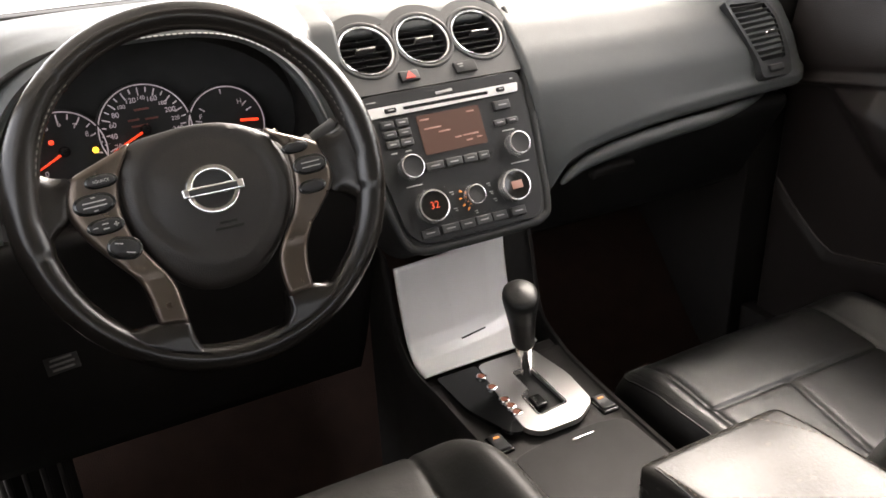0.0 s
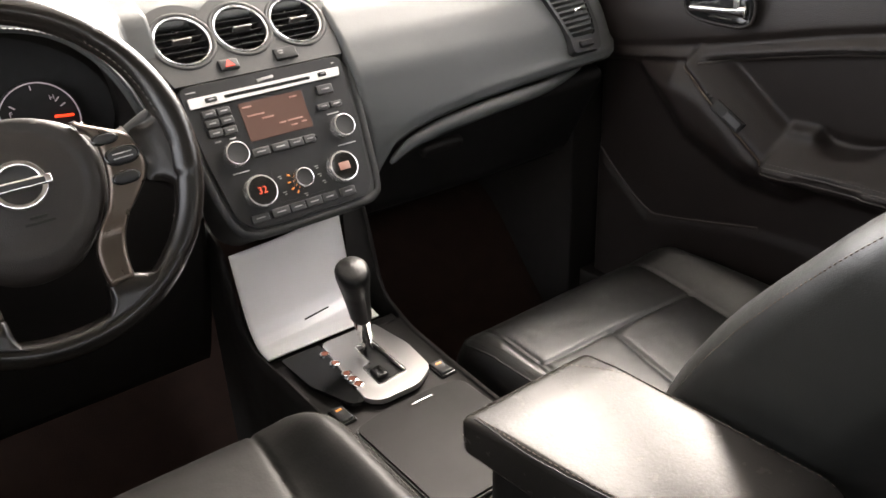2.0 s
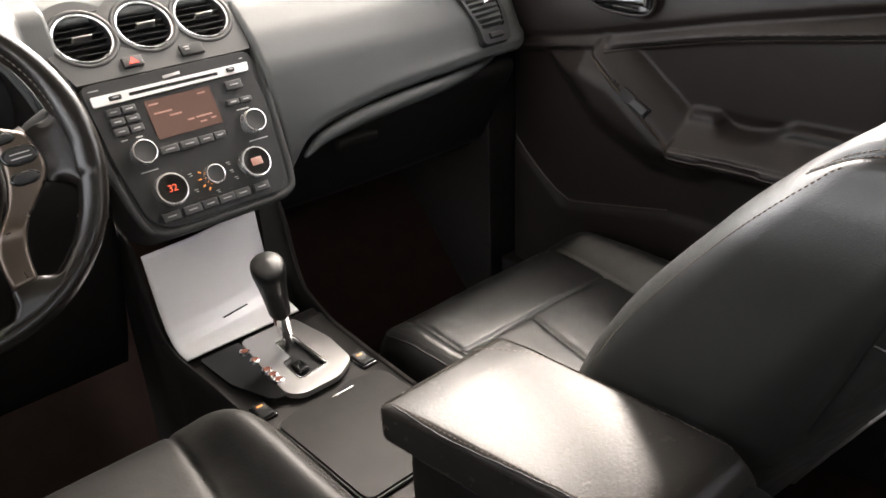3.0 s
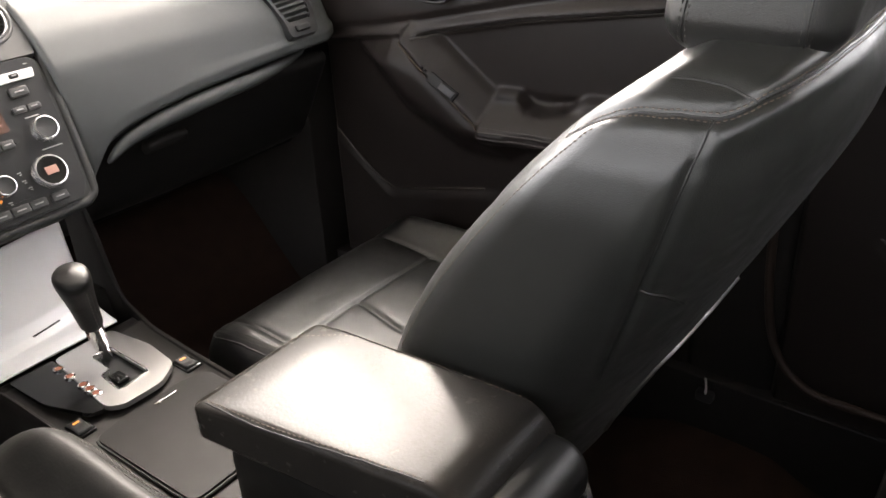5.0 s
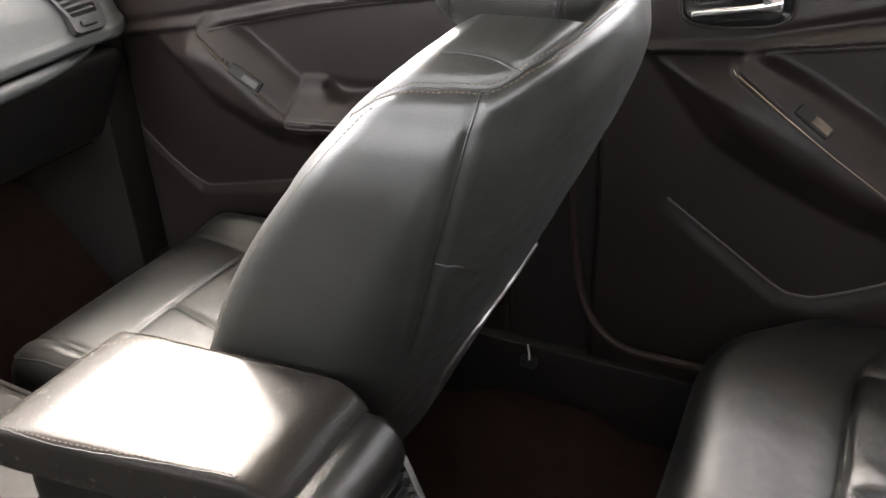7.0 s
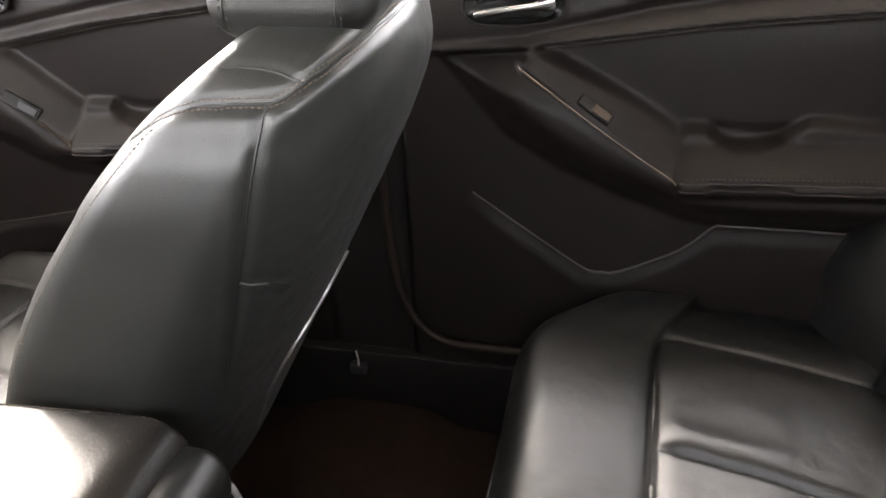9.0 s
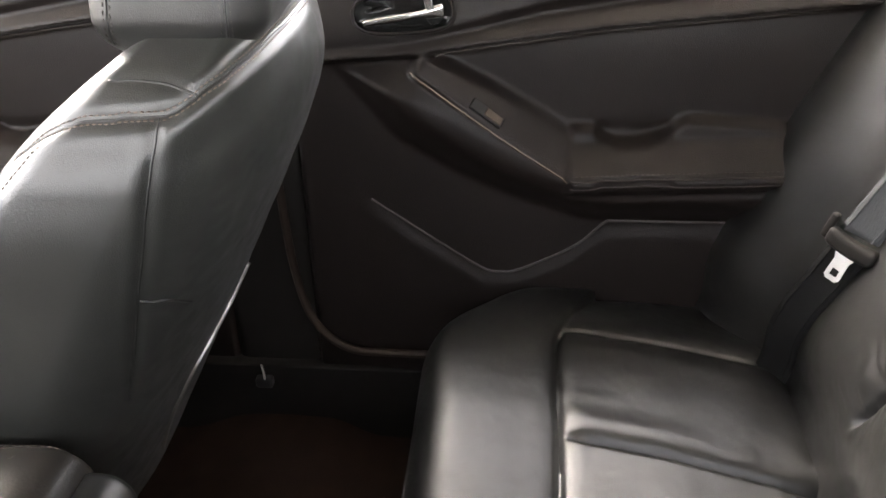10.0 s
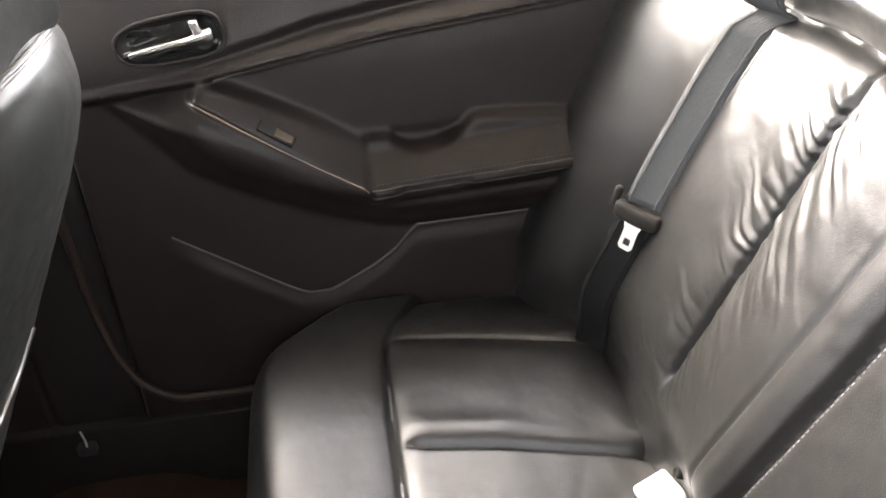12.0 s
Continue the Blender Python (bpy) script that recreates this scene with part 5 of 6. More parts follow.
bm = rbox(0.178, 0.348, 0.056, (0.011, 0.016, 0.009), n=(18, 30, 3), k=5, f=arm_bend)
arm_tree = skin(bm)
lid = part("armrest_lid", bm, LEATHER_WORN, arm, "padded leather lid, worn pale on top", sharp=80)
edge = snapped(arm_tree, smooth_path([(-0.050, 0.385, 0.530), (-0.050, 0.30, 0.53), (-0.035, 0.20, 0.54), (-0.021, 0.105, 0.555)], 120))
part("seam", tube(edge, 0.0009, 6), RUBBER, lid)
edge2 = snapped(arm_tree, [p + Vector((0.0025, 0, 0.005)) for p in edge], 0.0003)
part("stitching", stitches(edge2, 0.0007), THREAD, lid)["kind"] = "stuff"
far = snapped(arm_tree, smooth_path([(0.09, 0.41, 0.53), (0.137, 0.30, 0.53), (0.142, 0.18, 0.54), (0.142, 0.08, 0.55)], 90))
part("stitching", stitches(far, 0.0006), THREAD, lid)["kind"] = "stuff"


def bin_bend(p):
    y = p.y + 0.205
    return (p.x + 0.046 - 0.05 * (y - 0.2) * (0.5 - p.x / 0.17), y - 0.045 * float(ss(0.02, -0.05, p.z)) * (1 if p.y < -0.1 else 0) + 0.0, p.z + 0.405)


bm = rbox(0.172, 0.335, 0.165, (0.022, 0.030, 0.040), n=(8, 16, 10), k=4, f=bin_bend)
part("armrest_bin", bm, LEATHER_DULL, arm, "black leather console bin", sharp=80)
bm = rbox(0.168, 0.075, 0.075, (0.020, 0.034, 0.034), n=(8, 4, 4), k=6, m=Matrix.Translation((0.056, 0.052, 0.476)))
part("rear_roll", bm, LEATHER, arm, "padded roll behind the lid", sharp=80)
rv = part("rear_vent_frame", plate(round_rect(-0.055, -0.045, 0.055, 0.030, 0.01), [round_rect(-0.046, -0.036, 0.046, 0.022, 0.006)], 0.02, basis((0.085, 0.022, 0.432), (1, 0, 0), (0, 0.35, 0.94)) @ Matrix.Translation((0, 0, 0.008))), RING, arm, "silver frame of the rear air vent")
vent_place = basis((0.085, 0.022, 0.432), (1, 0, 0), (0, 0.35, 0.94))
for i in range(6):
    part("slat", rbox(0.090, 0.002, 0.009, 0.0008, n=(1, 1, 1), k=1, m=vent_place @ Matrix.Translation((0, -0.030 + 0.0095 * i, 0.0))), HOLE, rv)


# ---- front seats ----
def seg_distance(x, y, a, b):
    e = (b[0] - a[0], b[1] - a[1])
    t = max(0.0, min(1.0, ((x - a[0]) * e[0] + (y - a[1]) * e[1]) / (e[0] ** 2 + e[1] ** 2)))
    return math.hypot(x - a[0] - e[0] * t, y - a[1] - e[1] * t)


def wrinkle(x, y, z, scale, size):
    return size * noise.fractal(Vector((x * scale, y * scale, z * scale)), 1.0, 2.0, 3)


def front_cushion(cx, front, seams, seed, lift=0.0):
    """Seat cushion with raised side bolsters and sewn panels. Returns a bmesh in place."""
    depth, width = 0.53, 0.50

    def bend(p):
        x, y = p.x, p.y
        upper = float(ss(-0.02, 0.06, p.z))
        z = p.z
        bolster = (0.026 if seed == 0 else 0.044) * float(ss(0.150 if seed else 0.170, 0.225, -x if seed == 0 else abs(x))) * float(ss(0.26, 0.14, y))
        if seed == 0:
            bolster += 0.030 * float(ss(-0.004, 0.07, x - 0.172 + 0.18 * (0.235 - y))) * float(ss(0.26, 0.18, y))
        z += bolster * upper
        y += 0.065
        z -= upper * 0.012 * float(ss(-0.05, -0.30, y))
        z -= upper * 0.012 * float(ss(0.22, 0.33, y)) ** 2
        z += upper * 0.004 * (1 - (x / 0.25) ** 2)
        groove = 0.0
        for a, b in seams:
            d = seg_distance(x, y, a, b)
            groove += 0.0042 * math.exp(-((d / 0.0034) ** 2)) + 0.0008 * math.exp(-((d / 0.010) ** 2))
        z -= min(groove, 0.007) * upper
        z += upper * wrinkle(x + seed, y, 0, 9, 0.0008) + upper * wrinkle(x, y + seed, 1, 45, 0.0003)
        x *= 1.0 - 0.05 * float(ss(0.15, 0.33, y))
        return (cx + x, front - 0.33 + y, 0.285 + lift + z)

    return rbox(width, depth, 0.17, (0.045, 0.055, 0.050), n=(116, 130, 6), k=6, f=bend)


BACK_Z = [0.20, 0.24, 0.376, 0.48, 0.58, 0.708, 0.82, 0.85, 0.88, 0.915]
BACK_REAR = [0.172, 0.152, 0.083, 0.030, -0.020, -0.085, -0.136, -0.142, -0.138, -0.118]
BACK_FRONT = [0.31, 0.33, 0.350, 0.333, 0.276, 0.180, 0.082, 0.045, 0.010, -0.027]


def eased(xs, ys):
    """The table again, with its corners smoothed away."""
    d = np.linspace(xs[0], xs[-1], 144)
    v = np.interp(d, xs, ys)
    for _ in range(3):
        p = np.concatenate([2 * v[0] - v[8:0:-1], v, 2 * v[-1] - v[-2:-10:-1]])
        v = np.convolve(p, np.ones(17) / 17, mode="valid")
    return d, v


REAR_D, FRONT_D = eased(BACK_Z, BACK_REAR), eased(BACK_Z, BACK_FRONT)


def front_back(cx):
    width, high = 0.45, 0.70

    def bend(p):
        t = (p.z + high / 2) / high
        z = 0.205 + t * 0.705
        x = p.x * (1 - 0.05 * float(ss(0.75, 1.0, t)) - 0.05 * float(ss(0.35, 0.0, t)))
        k = abs(p.x) / (width / 2)
        z -= 0.060 * float(ss(0.65, 1.0, t)) * k**2.2
        yr, yf = table(z, *REAR_D), table(z, *FRONT_D)
        hollow = 0.055 * float(ss(0.78, 0.30, k)) * float(ss(1.0, 0.70, t)) * float(ss(-0.02, 0.05, p.y))
        yr += 0.062 * k * k * float(ss(1.0, 0.9, t) * 0.5 + 0.5)
        s = (p.y + 0.10) / 0.20
        x *= 1 + 0.012 - 0.030 * abs(2 * s - 1) ** 2.4 - 0.015 * max(0.0, 2 * t - 1) ** 2
        yf += 0.003
        y = yr + (yf - yr) * s - hollow
        y += wrinkle(x, z, 3, 7, 0.003) * float(ss(0.2, 0.6, s)) + wrinkle(x, z, 5, 30, 0.0008)
        return (cx + x, y, z)

    return rbox(width, 0.20, high, (0.056, 0.052, 0.090), n=(96, 34, 170), k=16, f=bend)


def headrest(cx):
    def bend(p):
        k = p.z / 0.10
        return (cx + p.x * (1 - 0.06 * k), p.y * (1 + 0.05 * k) - 0.052 - 0.10 * p.z + 0.012 * math.cos(p.x * 9), p.z + 0.958 + 0.010 * (p.x / 0.13) ** 2 * (1 if p.z < 0 else -1))

    return rbox(0.262, 0.165, 0.20, (0.042, 0.050, 0.036), n=(20, 12, 16), k=7, f=bend)


seat = thing("front_seat", "black leather front passenger seat with stitched shoulder yoke", "car seat", (0.40, 0.3, 0.08), "front seats")
SEAMS = [((-0.190, 0.30), (-0.202, -0.30)), ((0.172, 0.30), (0.088, -0.16)), ((-0.195, 0.158), (0.143, 0.148)), ((-0.039, 0.152), (-0.072, 0.0)), ((-0.072, 0.0), (-0.090, -0.20))]
bm = front_cushion(0.402, 0.735, SEAMS, 0.0)
cush_tree = skin(bm)
cushion = part("seat_cushion", bm, LEATHER, seat, "black leather seat cushion with sewn panels", sharp=80)
piping = snapped(cush_tree, smooth_path([(0.25, 0.735, 0.345), (0.19, 0.725, 0.355), (0.163, 0.69, 0.372), (0.158, 0.60, 0.39), (0.157, 0.45, 0.395), (0.157, 0.25, 0.395)], 100), 0.0008)
part("piping", tube(piping, 0.0016, 8), LEATHER, cushion)
for dx in (-0.222, -0.232):
    line_ = snapped(cush_tree, smooth_path([(0.402 + dx, 0.715, 0.38), (0.402 + dx, 0.62, 0.39), (0.402 + dx, 0.45, 0.40), (0.402 + dx, 0.25, 0.40)], 100), 0.0004)
    part("stitching", stitches(line_, 0.0007), THREAD_DARK, cushion)["kind"] = "stuff"
SIDE_SEAM = [(0.193, -0.044, 0.840), (0.180, -0.040, 0.813), (0.175, -0.0286, 0.769), (0.180, -0.012, 0.716), (0.1845, 0.003, 0.667), (0.194, 0.0213, 0.606), (0.207, 0.048, 0.5315)]
YOKE_SEAM = [(0.196, 0.087, 0.801), (0.196, 0.0644, 0.8186), (0.191, 0.036, 0.832), (0.190, 0.006, 0.8378), (0.191, -0.020, 0.839), (0.193, -0.044, 0.840), (0.1965, -0.060, 0.8445), (0.206, -0.0745, 0.8535), (0.230, -0.091, 0.863), (0.271, -0.1045, 0.871), (0.315, -0.1125, 0.878), (0.45, -0.115, 0.886)]
SHOULDER_SEAM = [(0.206, -0.0745, 0.8535), (0.2056, -0.0631, 0.8584), (0.2089, -0.0473, 0.8628), (0.210, -0.0225, 0.865), (0.2107, 0.0002, 0.8632)]
POCKET_HEM = [(0.1845, 0.0018, 0.665), (0.1966, -0.0078, 0.6598), (0.2114, -0.0161, 0.6515), (0.2418, -0.0192, 0.6312)]
bm = front_back(0.388)
seam_tree = skin(bm)
SIDE_SEAM, YOKE_SEAM, SHOULDER_SEAM, POCKET_HEM = (fair_line(seam_tree, p) for p in (SIDE_SEAM, YOKE_SEAM, SHOULDER_SEAM, POCKET_HEM))
for pts, deep, wide in ((SIDE_SEAM, 0.0028, 0.0055), (YOKE_SEAM, 0.0034, 0.0058), (SHOULDER_SEAM, 0.0014, 0.0050), (POCKET_HEM, 0.0014, 0.0048)):
    press(bm, seam_tree, smooth_path(pts, 300), deep, wide)
back_tree = skin(bm)
back = part("backrest", bm, LEATHER_LIT, seat, "black leather backrest with side bolsters", sharp=80)


def back_line(pts, r, material, name, n=60, thread=None):
    p = fair_line(back_tree, pts, n, 4)
    ob = part(name, tube(p, r, 6), material, back)
    if thread:
        for off in (Vector((0, 0, 0.0048)), Vector((0, 0, -0.0048))):
            q = snapped(back_tree, fair_line(back_tree, [a + off for a in p], 160, 4), 0.0004)
            part("stitching", stitches(q, 0.0008, 0.0034, 0.0020), thread, back)["kind"] = "stuff"
    return ob


back_line(SIDE_SEAM, 0.0012, LEATHER, "side_seam")
back_line(YOKE_SEAM, 0.0014, LEATHER, "yoke_seam", 140, THREAD)
back_line(SHOULDER_SEAM, 0.0012, LEATHER, "shoulder_seam", 40)
back_line(POCKET_HEM, 0.0019, LEATHER, "pocket_hem")
back_line([(0.409, -0.024, 0.577), (0.385, 0.000, 0.533), (0.352, 0.018, 0.506), (0.328, 0.037, 0.474), (0.318, 0.058, 0.439), (0.322, 0.077, 0.401), (0.345, 0.104, 0.339)], 0.0036, SILVER, "pocket_edge")
edge_row = snapped(back_tree, smooth_path([(0.172, 0.300, 0.50), (0.172, 0.245, 0.60), (0.172, 0.185, 0.68), (0.172, 0.130, 0.745), (0.174, 0.085, 0.80), (0.178, 0.060, 0.825)], 200), 0.0005)
part("stitching", stitches(edge_row, 0.0008, 0.0036, 0.0026), THREAD, back)["kind"] = "stuff"
bm = headrest(0.385)
head_tree = skin(bm)
head = part("headrest", bm, LEATHER, seat, "black leather headrest with stitched sides", sharp=80)
for side in (-1, 1):
    for y0 in (0.012, -0.102):
        up = snapped(head_tree, smooth_path([(0.385 + side * 0.14, y0 + 0.010, 0.865), (0.385 + side * 0.15, y0 + 0.004, 0.925), (0.385 + side * 0.15, y0 - 0.002, 0.985), (0.385 + side * 0.14, y0 - 0.006, 1.050)], 60))
        part("seam", tube(up, 0.0014, 6), LEATHER, head)
        for off in (-0.0045, 0.0045):
            part("stitching", stitches(snapped(head_tree, [p + Vector((0, off, 0)) for p in up], 0.0004), 0.0008), THREAD_DARK, head)["kind"] = "stuff"
for dx in (-0.06, 0.06):
    part("headrest_post", tube([(0.385 + dx, -0.045, 0.84), (0.385 + dx, -0.050, 0.93)], 0.006, 12), STEEL, seat)
    part("post_collar", lathe([(0.013, 0), (0.013, 0.006), (0.007, 0.008)], 16, Matrix.Translation((0.385 + dx, -0.047, 0.886))), RUBBER, seat)
for dx in (-0.18, 0.18):
    part("seat_rail", rbox(0.04, 0.40, 0.05, 0.008, n=(1, 4, 1), m=Matrix.Translation((0.40 + dx, 0.51, 0.085))), RUBBER, seat)
part("seat_base", rbox(0.42, 0.42, 0.12, 0.03, n=(4, 4, 2), m=Matrix.Translation((0.40, 0.46, 0.165))), RUBBER, seat)

drv = thing("front_seat", "black leather driver seat cushion with stitched bolster, back laid flat", "car seat", (-0.37, 0.3, 0.08), "front seats")
bm = front_cushion(-0.374, 0.645, [((-0.180, 0.30), (-0.162, -0.30)), ((0.172, 0.33), (0.125, 0.0)), ((0.125, 0.0), (0.120, -0.30))], 3.0, 0.079)
drv_tree = skin(bm)
drv_cushion = part("seat_cushion", bm, LEATHER_DULL, drv, "black leather seat cushion with stitched bolster", sharp=80)
for dx in (0.216, 0.224, 0.232):
    line_ = snapped(drv_tree, smooth_path([(-0.378 + dx, 0.635, 0.446), (-0.374 + dx, 0.56, 0.462), (-0.372 + dx, 0.40, 0.470), (-0.372 + dx, 0.20, 0.470)], 100), 0.0004)
    part("stitching", stitches(line_, 0.0008), THREAD_DARK, drv_cushion)["kind"] = "stuff"


def laid_back(p):
    t = (p.z + 0.35) / 0.70
    return (-0.42 + p.x * (1 - 0.08 * t), 0.06 - 0.62 * t + p.y * 0.35, 0.34 + 0.28 * t + p.y * 0.62 * (1 - 0.35 * t))


part("backrest", rbox(0.45, 0.20, 0.70, (0.055, 0.050, 0.060), n=(10, 6, 14), k=5, f=laid_back), LEATHER, drv, sharp=80)
for dx in (-0.18, 0.18):
    part("seat_rail", rbox(0.04, 0.55, 0.05, 0.008, n=(1, 4, 1), m=Matrix.Translation((-0.37 + dx, 0.38, 0.085))), RUBBER, drv)
part("seat_base", rbox(0.44, 0.52, 0.12, 0.03, n=(4, 4, 2), m=Matrix.Translation((-0.37, 0.36, 0.165))), RUBBER, drv)

# ---- rear seat ----
rear = thing("rear_seat", "black leather rear bench with gathered back seams", "car seat", (0.2, -0.5, 0.08))


def rear_cushion(p):
    x, y = p.x + 0.055, p.y - 0.470
    upper = float(ss(-0.02, 0.06, p.z))
    z = p.z + 0.270
    inner = x - (0.370 - 0.19 * (-0.40 - y))
    outer = x - (0.577 - 0.19 * (-0.40 - y))
    front_seam = y + 0.398 + 0.02 * (x - 0.4)
    behind = float(ss(0.004, -0.006, front_seam))
    near = float(ss(0.035, -0.03, outer))
    g = (0.0075 * math.exp(-((front_seam / 0.0042) ** 2)) + 0.0045 * math.exp(-((front_seam / 0.016) ** 2))) * (0.25 + 0.75 * near)
    pinch = float(ss(-0.398, -0.440, y))
    side_w = 0.006 if inner < 0 else 0.010
    g += behind * pinch * (0.0080 * math.exp(-((inner / 0.0052) ** 2)) + 0.0045 * math.exp(-((inner / side_w) ** 2)))
    swell = behind * pinch * 0.0035 * math.exp(-(((inner - 0.028) / 0.020) ** 2)) * float(ss(-0.66, -0.50, y))
    g += behind * (0.0022 * math.exp(-((outer / 0.0045) ** 2)) + 0.0022 * math.exp(-((outer / 0.018) ** 2)))
    z -= upper * min(g, 0.026)
    z += upper * (swell + -0.022 * float(ss(0.02, 0.14, outer)) * behind + 0.017 * float(ss(-0.42, -0.255, y)) * float(ss(-0.200, -0.240, y)) * float(ss(0.68, 0.54, x)))
    z -= upper * 0.012 * float(ss(-0.50, -0.72, y))
    z += upper * (0.016 - 0.30 * min(0.12, max(0.0, 0.60 - x) ** 2))
    y -= 0.12 * float(ss(0.50, 0.74, x)) ** 1.5 * float(ss(-0.60, -0.25, y))
    folds = math.exp(-((inner / 0.06) ** 2)) * 0.004 * math.sin(55 * y + 6 * noise.noise(Vector((x * 8, y * 12, 4)))) * float(ss(-0.62, -0.70, y))
    z += upper * (wrinkle(x, y, 7, 9, 0.0015) + wrinkle(x, y, 9, 45, 0.0004) + folds)
    return (x, y, z)


bm = rbox(1.35, 0.52, 0.20, (0.07, 0.055, 0.050), n=(400, 130, 5), k=6, f=rear_cushion)
rc_tree = skin(bm)
rc = part("bench_cushion", bm, LEATHER, rear, "black leather bench cushion with sewn panels", sharp=80)
welt = snapped(rc_tree, smooth_path([(0.20, -0.215, 0.31), (0.40, -0.218, 0.31), (0.55, -0.238, 0.31), (0.64, -0.29, 0.31)], 80), 0.001)
part("front_welt", tube(welt, 0.0022, 6), LEATHER, rc)


def back_surface(x, z):
    """y of the front face of the rear backrest."""
    y = -0.708 - 0.36 * (z - 0.44) - 0.10 * float(ss(0.75, 0.95, z)) * 0.3
    y += 0.075 * float(ss(0.50, 0.70, x)) * (1 - 0.2 * float(ss(0.6, 0.8, z)))
    y += 0.020 * math.exp(-(((x - 0.42) / 0.09) ** 2)) * float(ss(0.40, 0.50, z))
    y += 0.018 * math.exp(-(((x - 0.20) / 0.09) ** 2)) * float(ss(0.36, 0.44, z))
    seam = x - (0.315 - 0.20 * (z - 0.44))
    low = float(ss(0.43, 0.47, z)) * float(ss(0.845, 0.80, z))
    y -= low * (0.012 * math.exp(-((seam / 0.0045) ** 2)) + 0.008 * math.exp(-((seam / 0.022) ** 2)))
    reach = 0.055 if seam > 0 else 0.065
    k = z - (0.55 if seam > 0 else -0.8) * abs(seam) * (1 + 2 * abs(seam))
    fold = abs(noise.noise(Vector((k * 60 + 0.8 * noise.noise(Vector((k * 25, 7.0, seam * 25))), 3.0 if seam > 0 else 9.0, seam * 9)))) ** 0.8 + 0.35 * abs(noise.noise(Vector((k * 120, 17.0 if seam > 0 else 29.0, seam * 12))))
    long = 0.5 + 1.6 * abs(noise.noise(Vector((k * 26, 41.0 if seam > 0 else 57.0, 0))))
    y += low * (0.0115 if seam > 0 else 0.0115) * (0.45 + 1.2 * abs(noise.noise(Vector((k * 17, 71.0, 0))))) * (fold - 0.35) * math.exp(-((abs(seam) / (reach * long * 1.2)) ** 1.5)) * float(ss(0.0, 0.006, abs(seam)))
    band = x - (0.118 - 0.22 * (z - 0.5))
    y -= 0.014 * math.exp(-((band / 0.006) ** 2))
    y += 0.008 * math.exp(-(((band - 0.03) / 0.022) ** 2))
    edge = x - (0.172 - 0.22 * (z - 0.5))
    y -= 0.004 * math.exp(-((edge / 0.004) ** 2))
    top = z - (0.835 + 0.05 * (x - 0.3))
    y -= 0.022 * math.exp(-((top / 0.008) ** 2)) * float(ss(0.46, 0.42, x))
    y += 0.030 * float(ss(0.0, 0.05, top)) * float(ss(0.44, 0.38, x)) * float(ss(0.02, 0.08, x))
    y -= 0.028 * float(ss(0.46, 0.35, z))
    return y + wrinkle(x, z, 11, 7, 0.002) + wrinkle(x, z, 13, 45, 0.0004)


xs = np.concatenate([np.linspace(-0.70, 0.0, 30), np.linspace(0.01, 0.45, 150), np.linspace(0.455, 0.715, 50)])
zs = np.concatenate([np.linspace(0.30, 1.00, 230), np.linspace(1.005, 1.03, 4)])


def rear_back(x, z):
    roll = float(ss(0.97, 1.03, z))
    return Vector((x, back_surface(x, min(z, 1.0)) - 0.08 * roll * roll, z - 0.015 * roll))


bm = grid(xs, zs, rear_back)
rb_tree = skin(bm)
rback = part("bench_back", bm, LEATHER, rear, "black leather bench back with gathered seams", sharp=80)
thicken(rback, 0.09, -1)
st = [(0.112 - 0.22 * (z - 0.5), -0.6 - 0.36 * (z - 0.44), z) for z in np.linspace(0.38, 0.80, 60)]
part("stitching", stitches(snapped(rb_tree, [(x - 0.004, back_surface(x - 0.004, z), z) for x, _, z in st], -0.0006), 0.0007), MARK, rback)["kind"] = "stuff"

# seat belt on the rear backrest
belt = thing("seat_belt", "grey woven seat belt with steel tongue on the rear seat", "seat belt", (0.48, -0.76, 0.56))


def belt_mid(z):
    return table(z, [0.33, 0.395, 0.469, 0.548, 0.606, 0.747, 0.85, 1.0], [0.524, 0.507, 0.485, 0.465, 0.455, 0.424, 0.412, 0.395])


def webbing(z0, z1, n, lift, material, name):
    def f(z, s):
        x = belt_mid(z) + 0.0165 * s
        flat = max(back_surface(belt_mid(z) + 0.0165 * q, z) - 0.0160 * q for q in (-1, -0.5, 0, 0.5, 1))
        return Vector((x, flat + lift + 0.0160 * s, z + 0.004 * s))

    ob = part(name, grid(np.linspace(z0, z1, n), np.linspace(-1, 1, 9), f), material, belt, sharp=80)
    thicken(ob, 0.0018, 0)
    for s in (-0.72, 0.72):
        p = [f(z, s) + Vector((0, 0.0014, 0)) for z in np.linspace(z0, z1, n)]
        part("belt_ridge", tube(p, 0.0012, 6), material, ob)
    return f


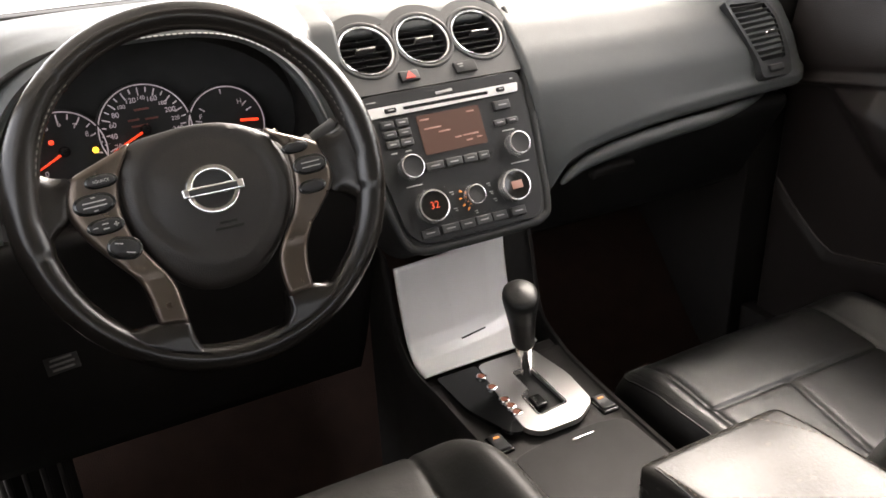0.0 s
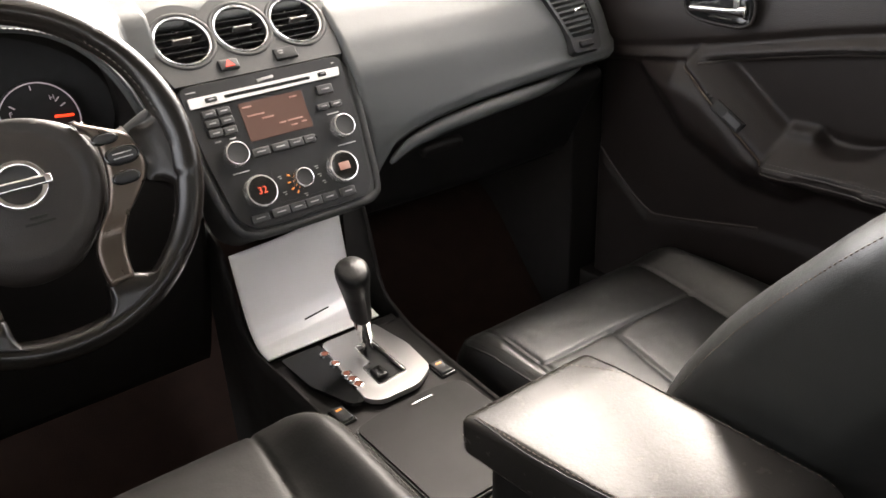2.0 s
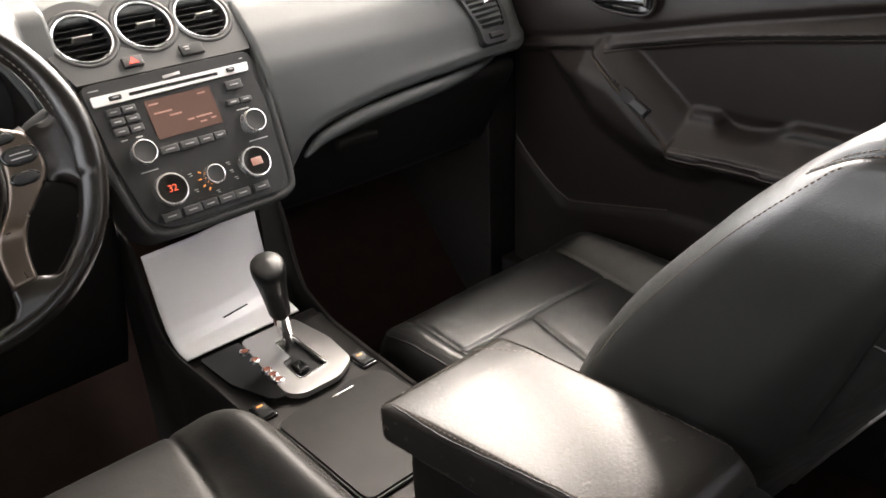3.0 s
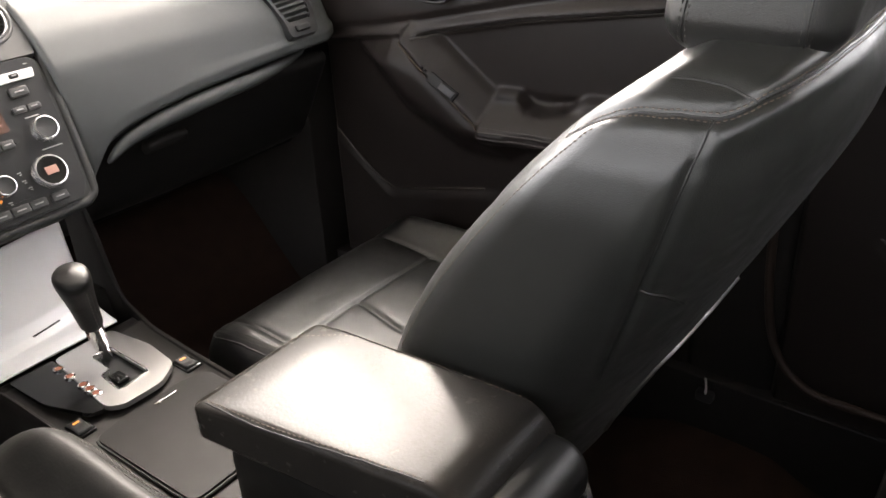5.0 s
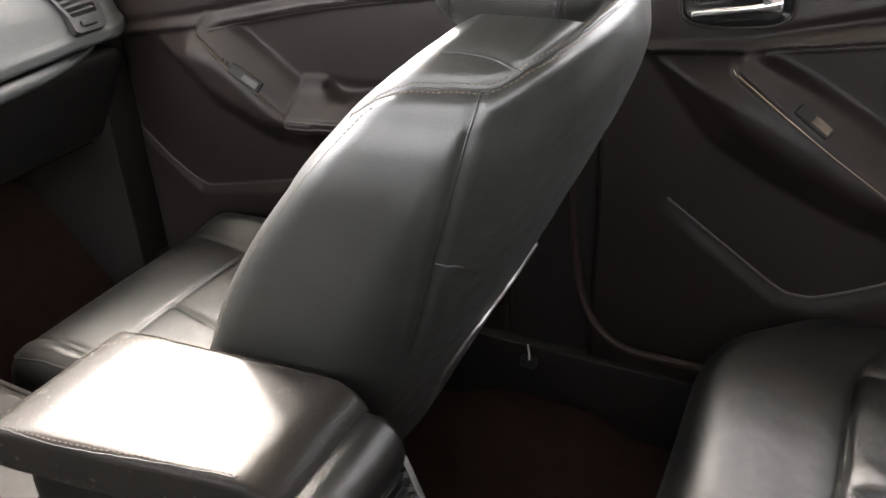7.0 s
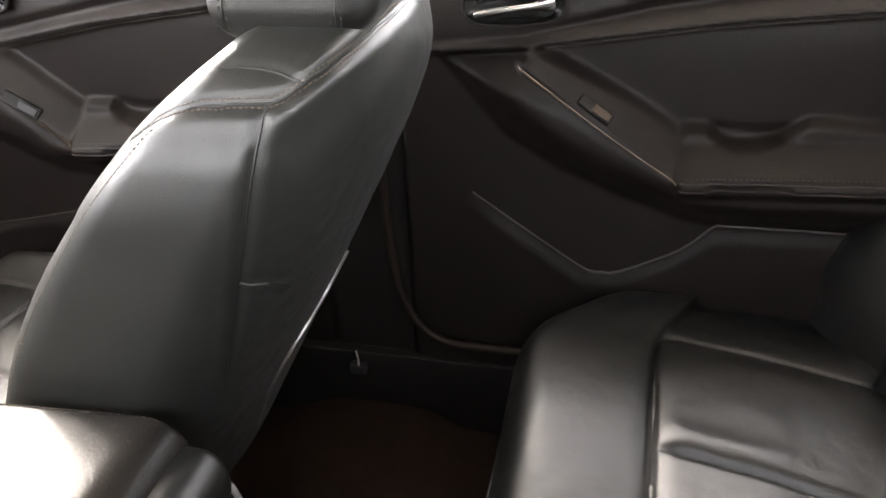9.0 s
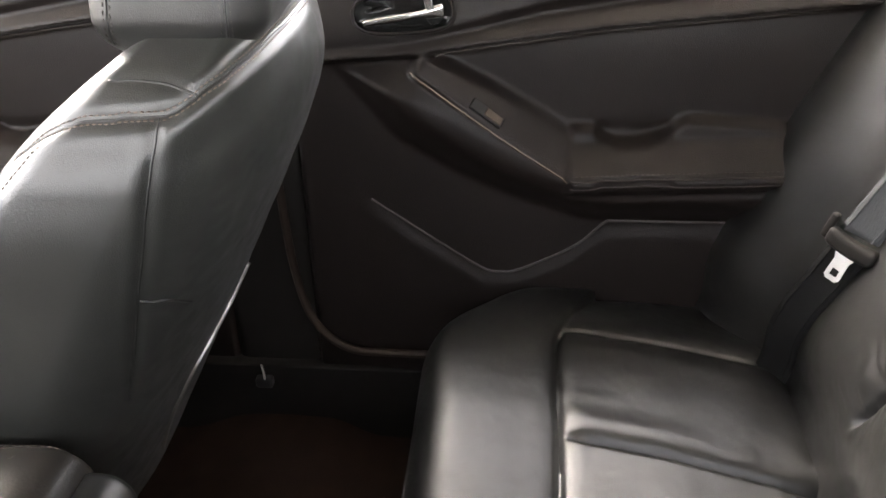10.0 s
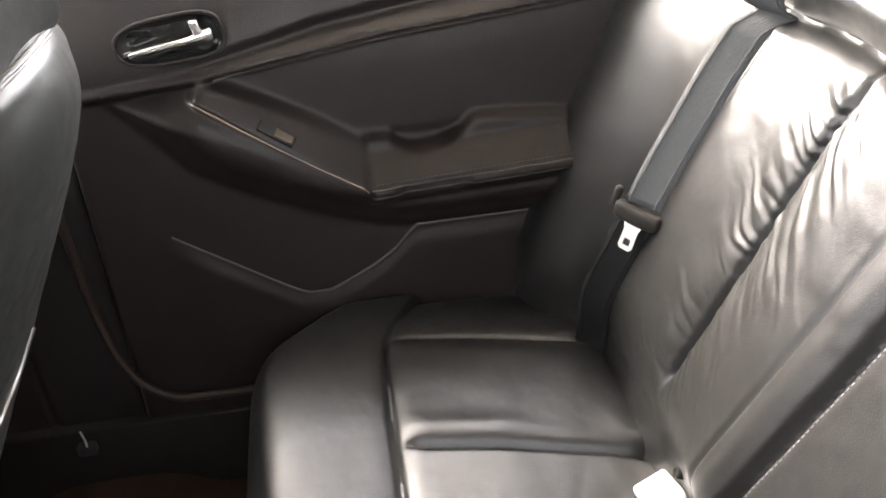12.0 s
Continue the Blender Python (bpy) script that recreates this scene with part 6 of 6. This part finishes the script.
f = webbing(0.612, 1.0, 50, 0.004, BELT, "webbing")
# same belt below the tongue, coloured near black for shade
webbing(0.335, 0.596, 26, 0.001, SHADED_WEB, "lower_webbing")
wide = Vector((-0.0165, -0.0160, -0.0060)).normalized()
along = Vector((-0.20, -0.33, 0.92))
along = (along - wide * along.dot(wide)).normalized()
p0 = f(0.602, 0) + Vector((-0.006, 0.003, 0))
TM = basis(p0, wide, along)
part("tongue_grip", rbox(0.062, 0.022, 0.016, (0.007, 0.008, 0.006), n=(6, 3, 2), k=4, f=lambda p: (p.x, p.y - 0.004 * math.cos(p.x * 45), p.z), m=TM), TRIM, belt, "dark plastic tongue grip")
part("belt_stop", rbox(0.010, 0.034, 0.010, 0.004, m=TM @ Matrix.Translation((-0.034, 0.006, -0.004))), TRIM, belt)
tongue = [(-0.014, -0.008), (-0.009, -0.022), (-0.0095, -0.046), (-0.006, -0.050), (0.006, -0.050), (0.0095, -0.046), (0.009, -0.022), (0.014, -0.008)]
part("tongue", plate(tongue, [round_rect(-0.0045, -0.044, 0.0045, -0.034, 0.001)], 0.0025, TM @ Matrix.Translation((0, 0, 0.004))), SATIN, belt, "bright steel tongue")
part("tongue_slot", plate(round_rect(-0.0045, -0.044, 0.0045, -0.034, 0.001), [], 0.001, TM @ Matrix.Translation((0, 0, 0.0022))), HOLE, belt)

buck = thing("belt_buckle", "pale grey seat belt buckle lying in the rear seat gap", "belt buckle", (0.265, -0.69, 0.35))
BM = Matrix.Translation((0.238, -0.686, 0.352)) @ Matrix.Rotation(radians(12), 4, "Z") @ Matrix.Rotation(radians(-18), 4, "X")
part("buckle_case", rbox(0.050, 0.046, 0.022, (0.006, 0.006, 0.007), n=(4, 4, 2), k=4, m=BM), BUCKLE_GREY, buck)
part("buckle_stem", rbox(0.030, 0.05, 0.008, 0.003, m=BM @ Matrix.Translation((0, -0.035, -0.006))), RUBBER, buck)
knobm = basis((0.236, back_surface(0.236, 0.385) + 0.002, 0.385), (1, 0, 0), (0, -0.34, 0.94))
kb = thing("trim_button", "small dark upholstery button on the rear backrest", "button", (0.236, -0.70, 0.385))
part("button_cap", lathe([(0, 0.006), (0.005, 0.005), (0.007, 0.002), (0.007, -0.004)], 18, knobm @ Matrix.Rotation(math.pi, 4, "X")), TRIM, kb)
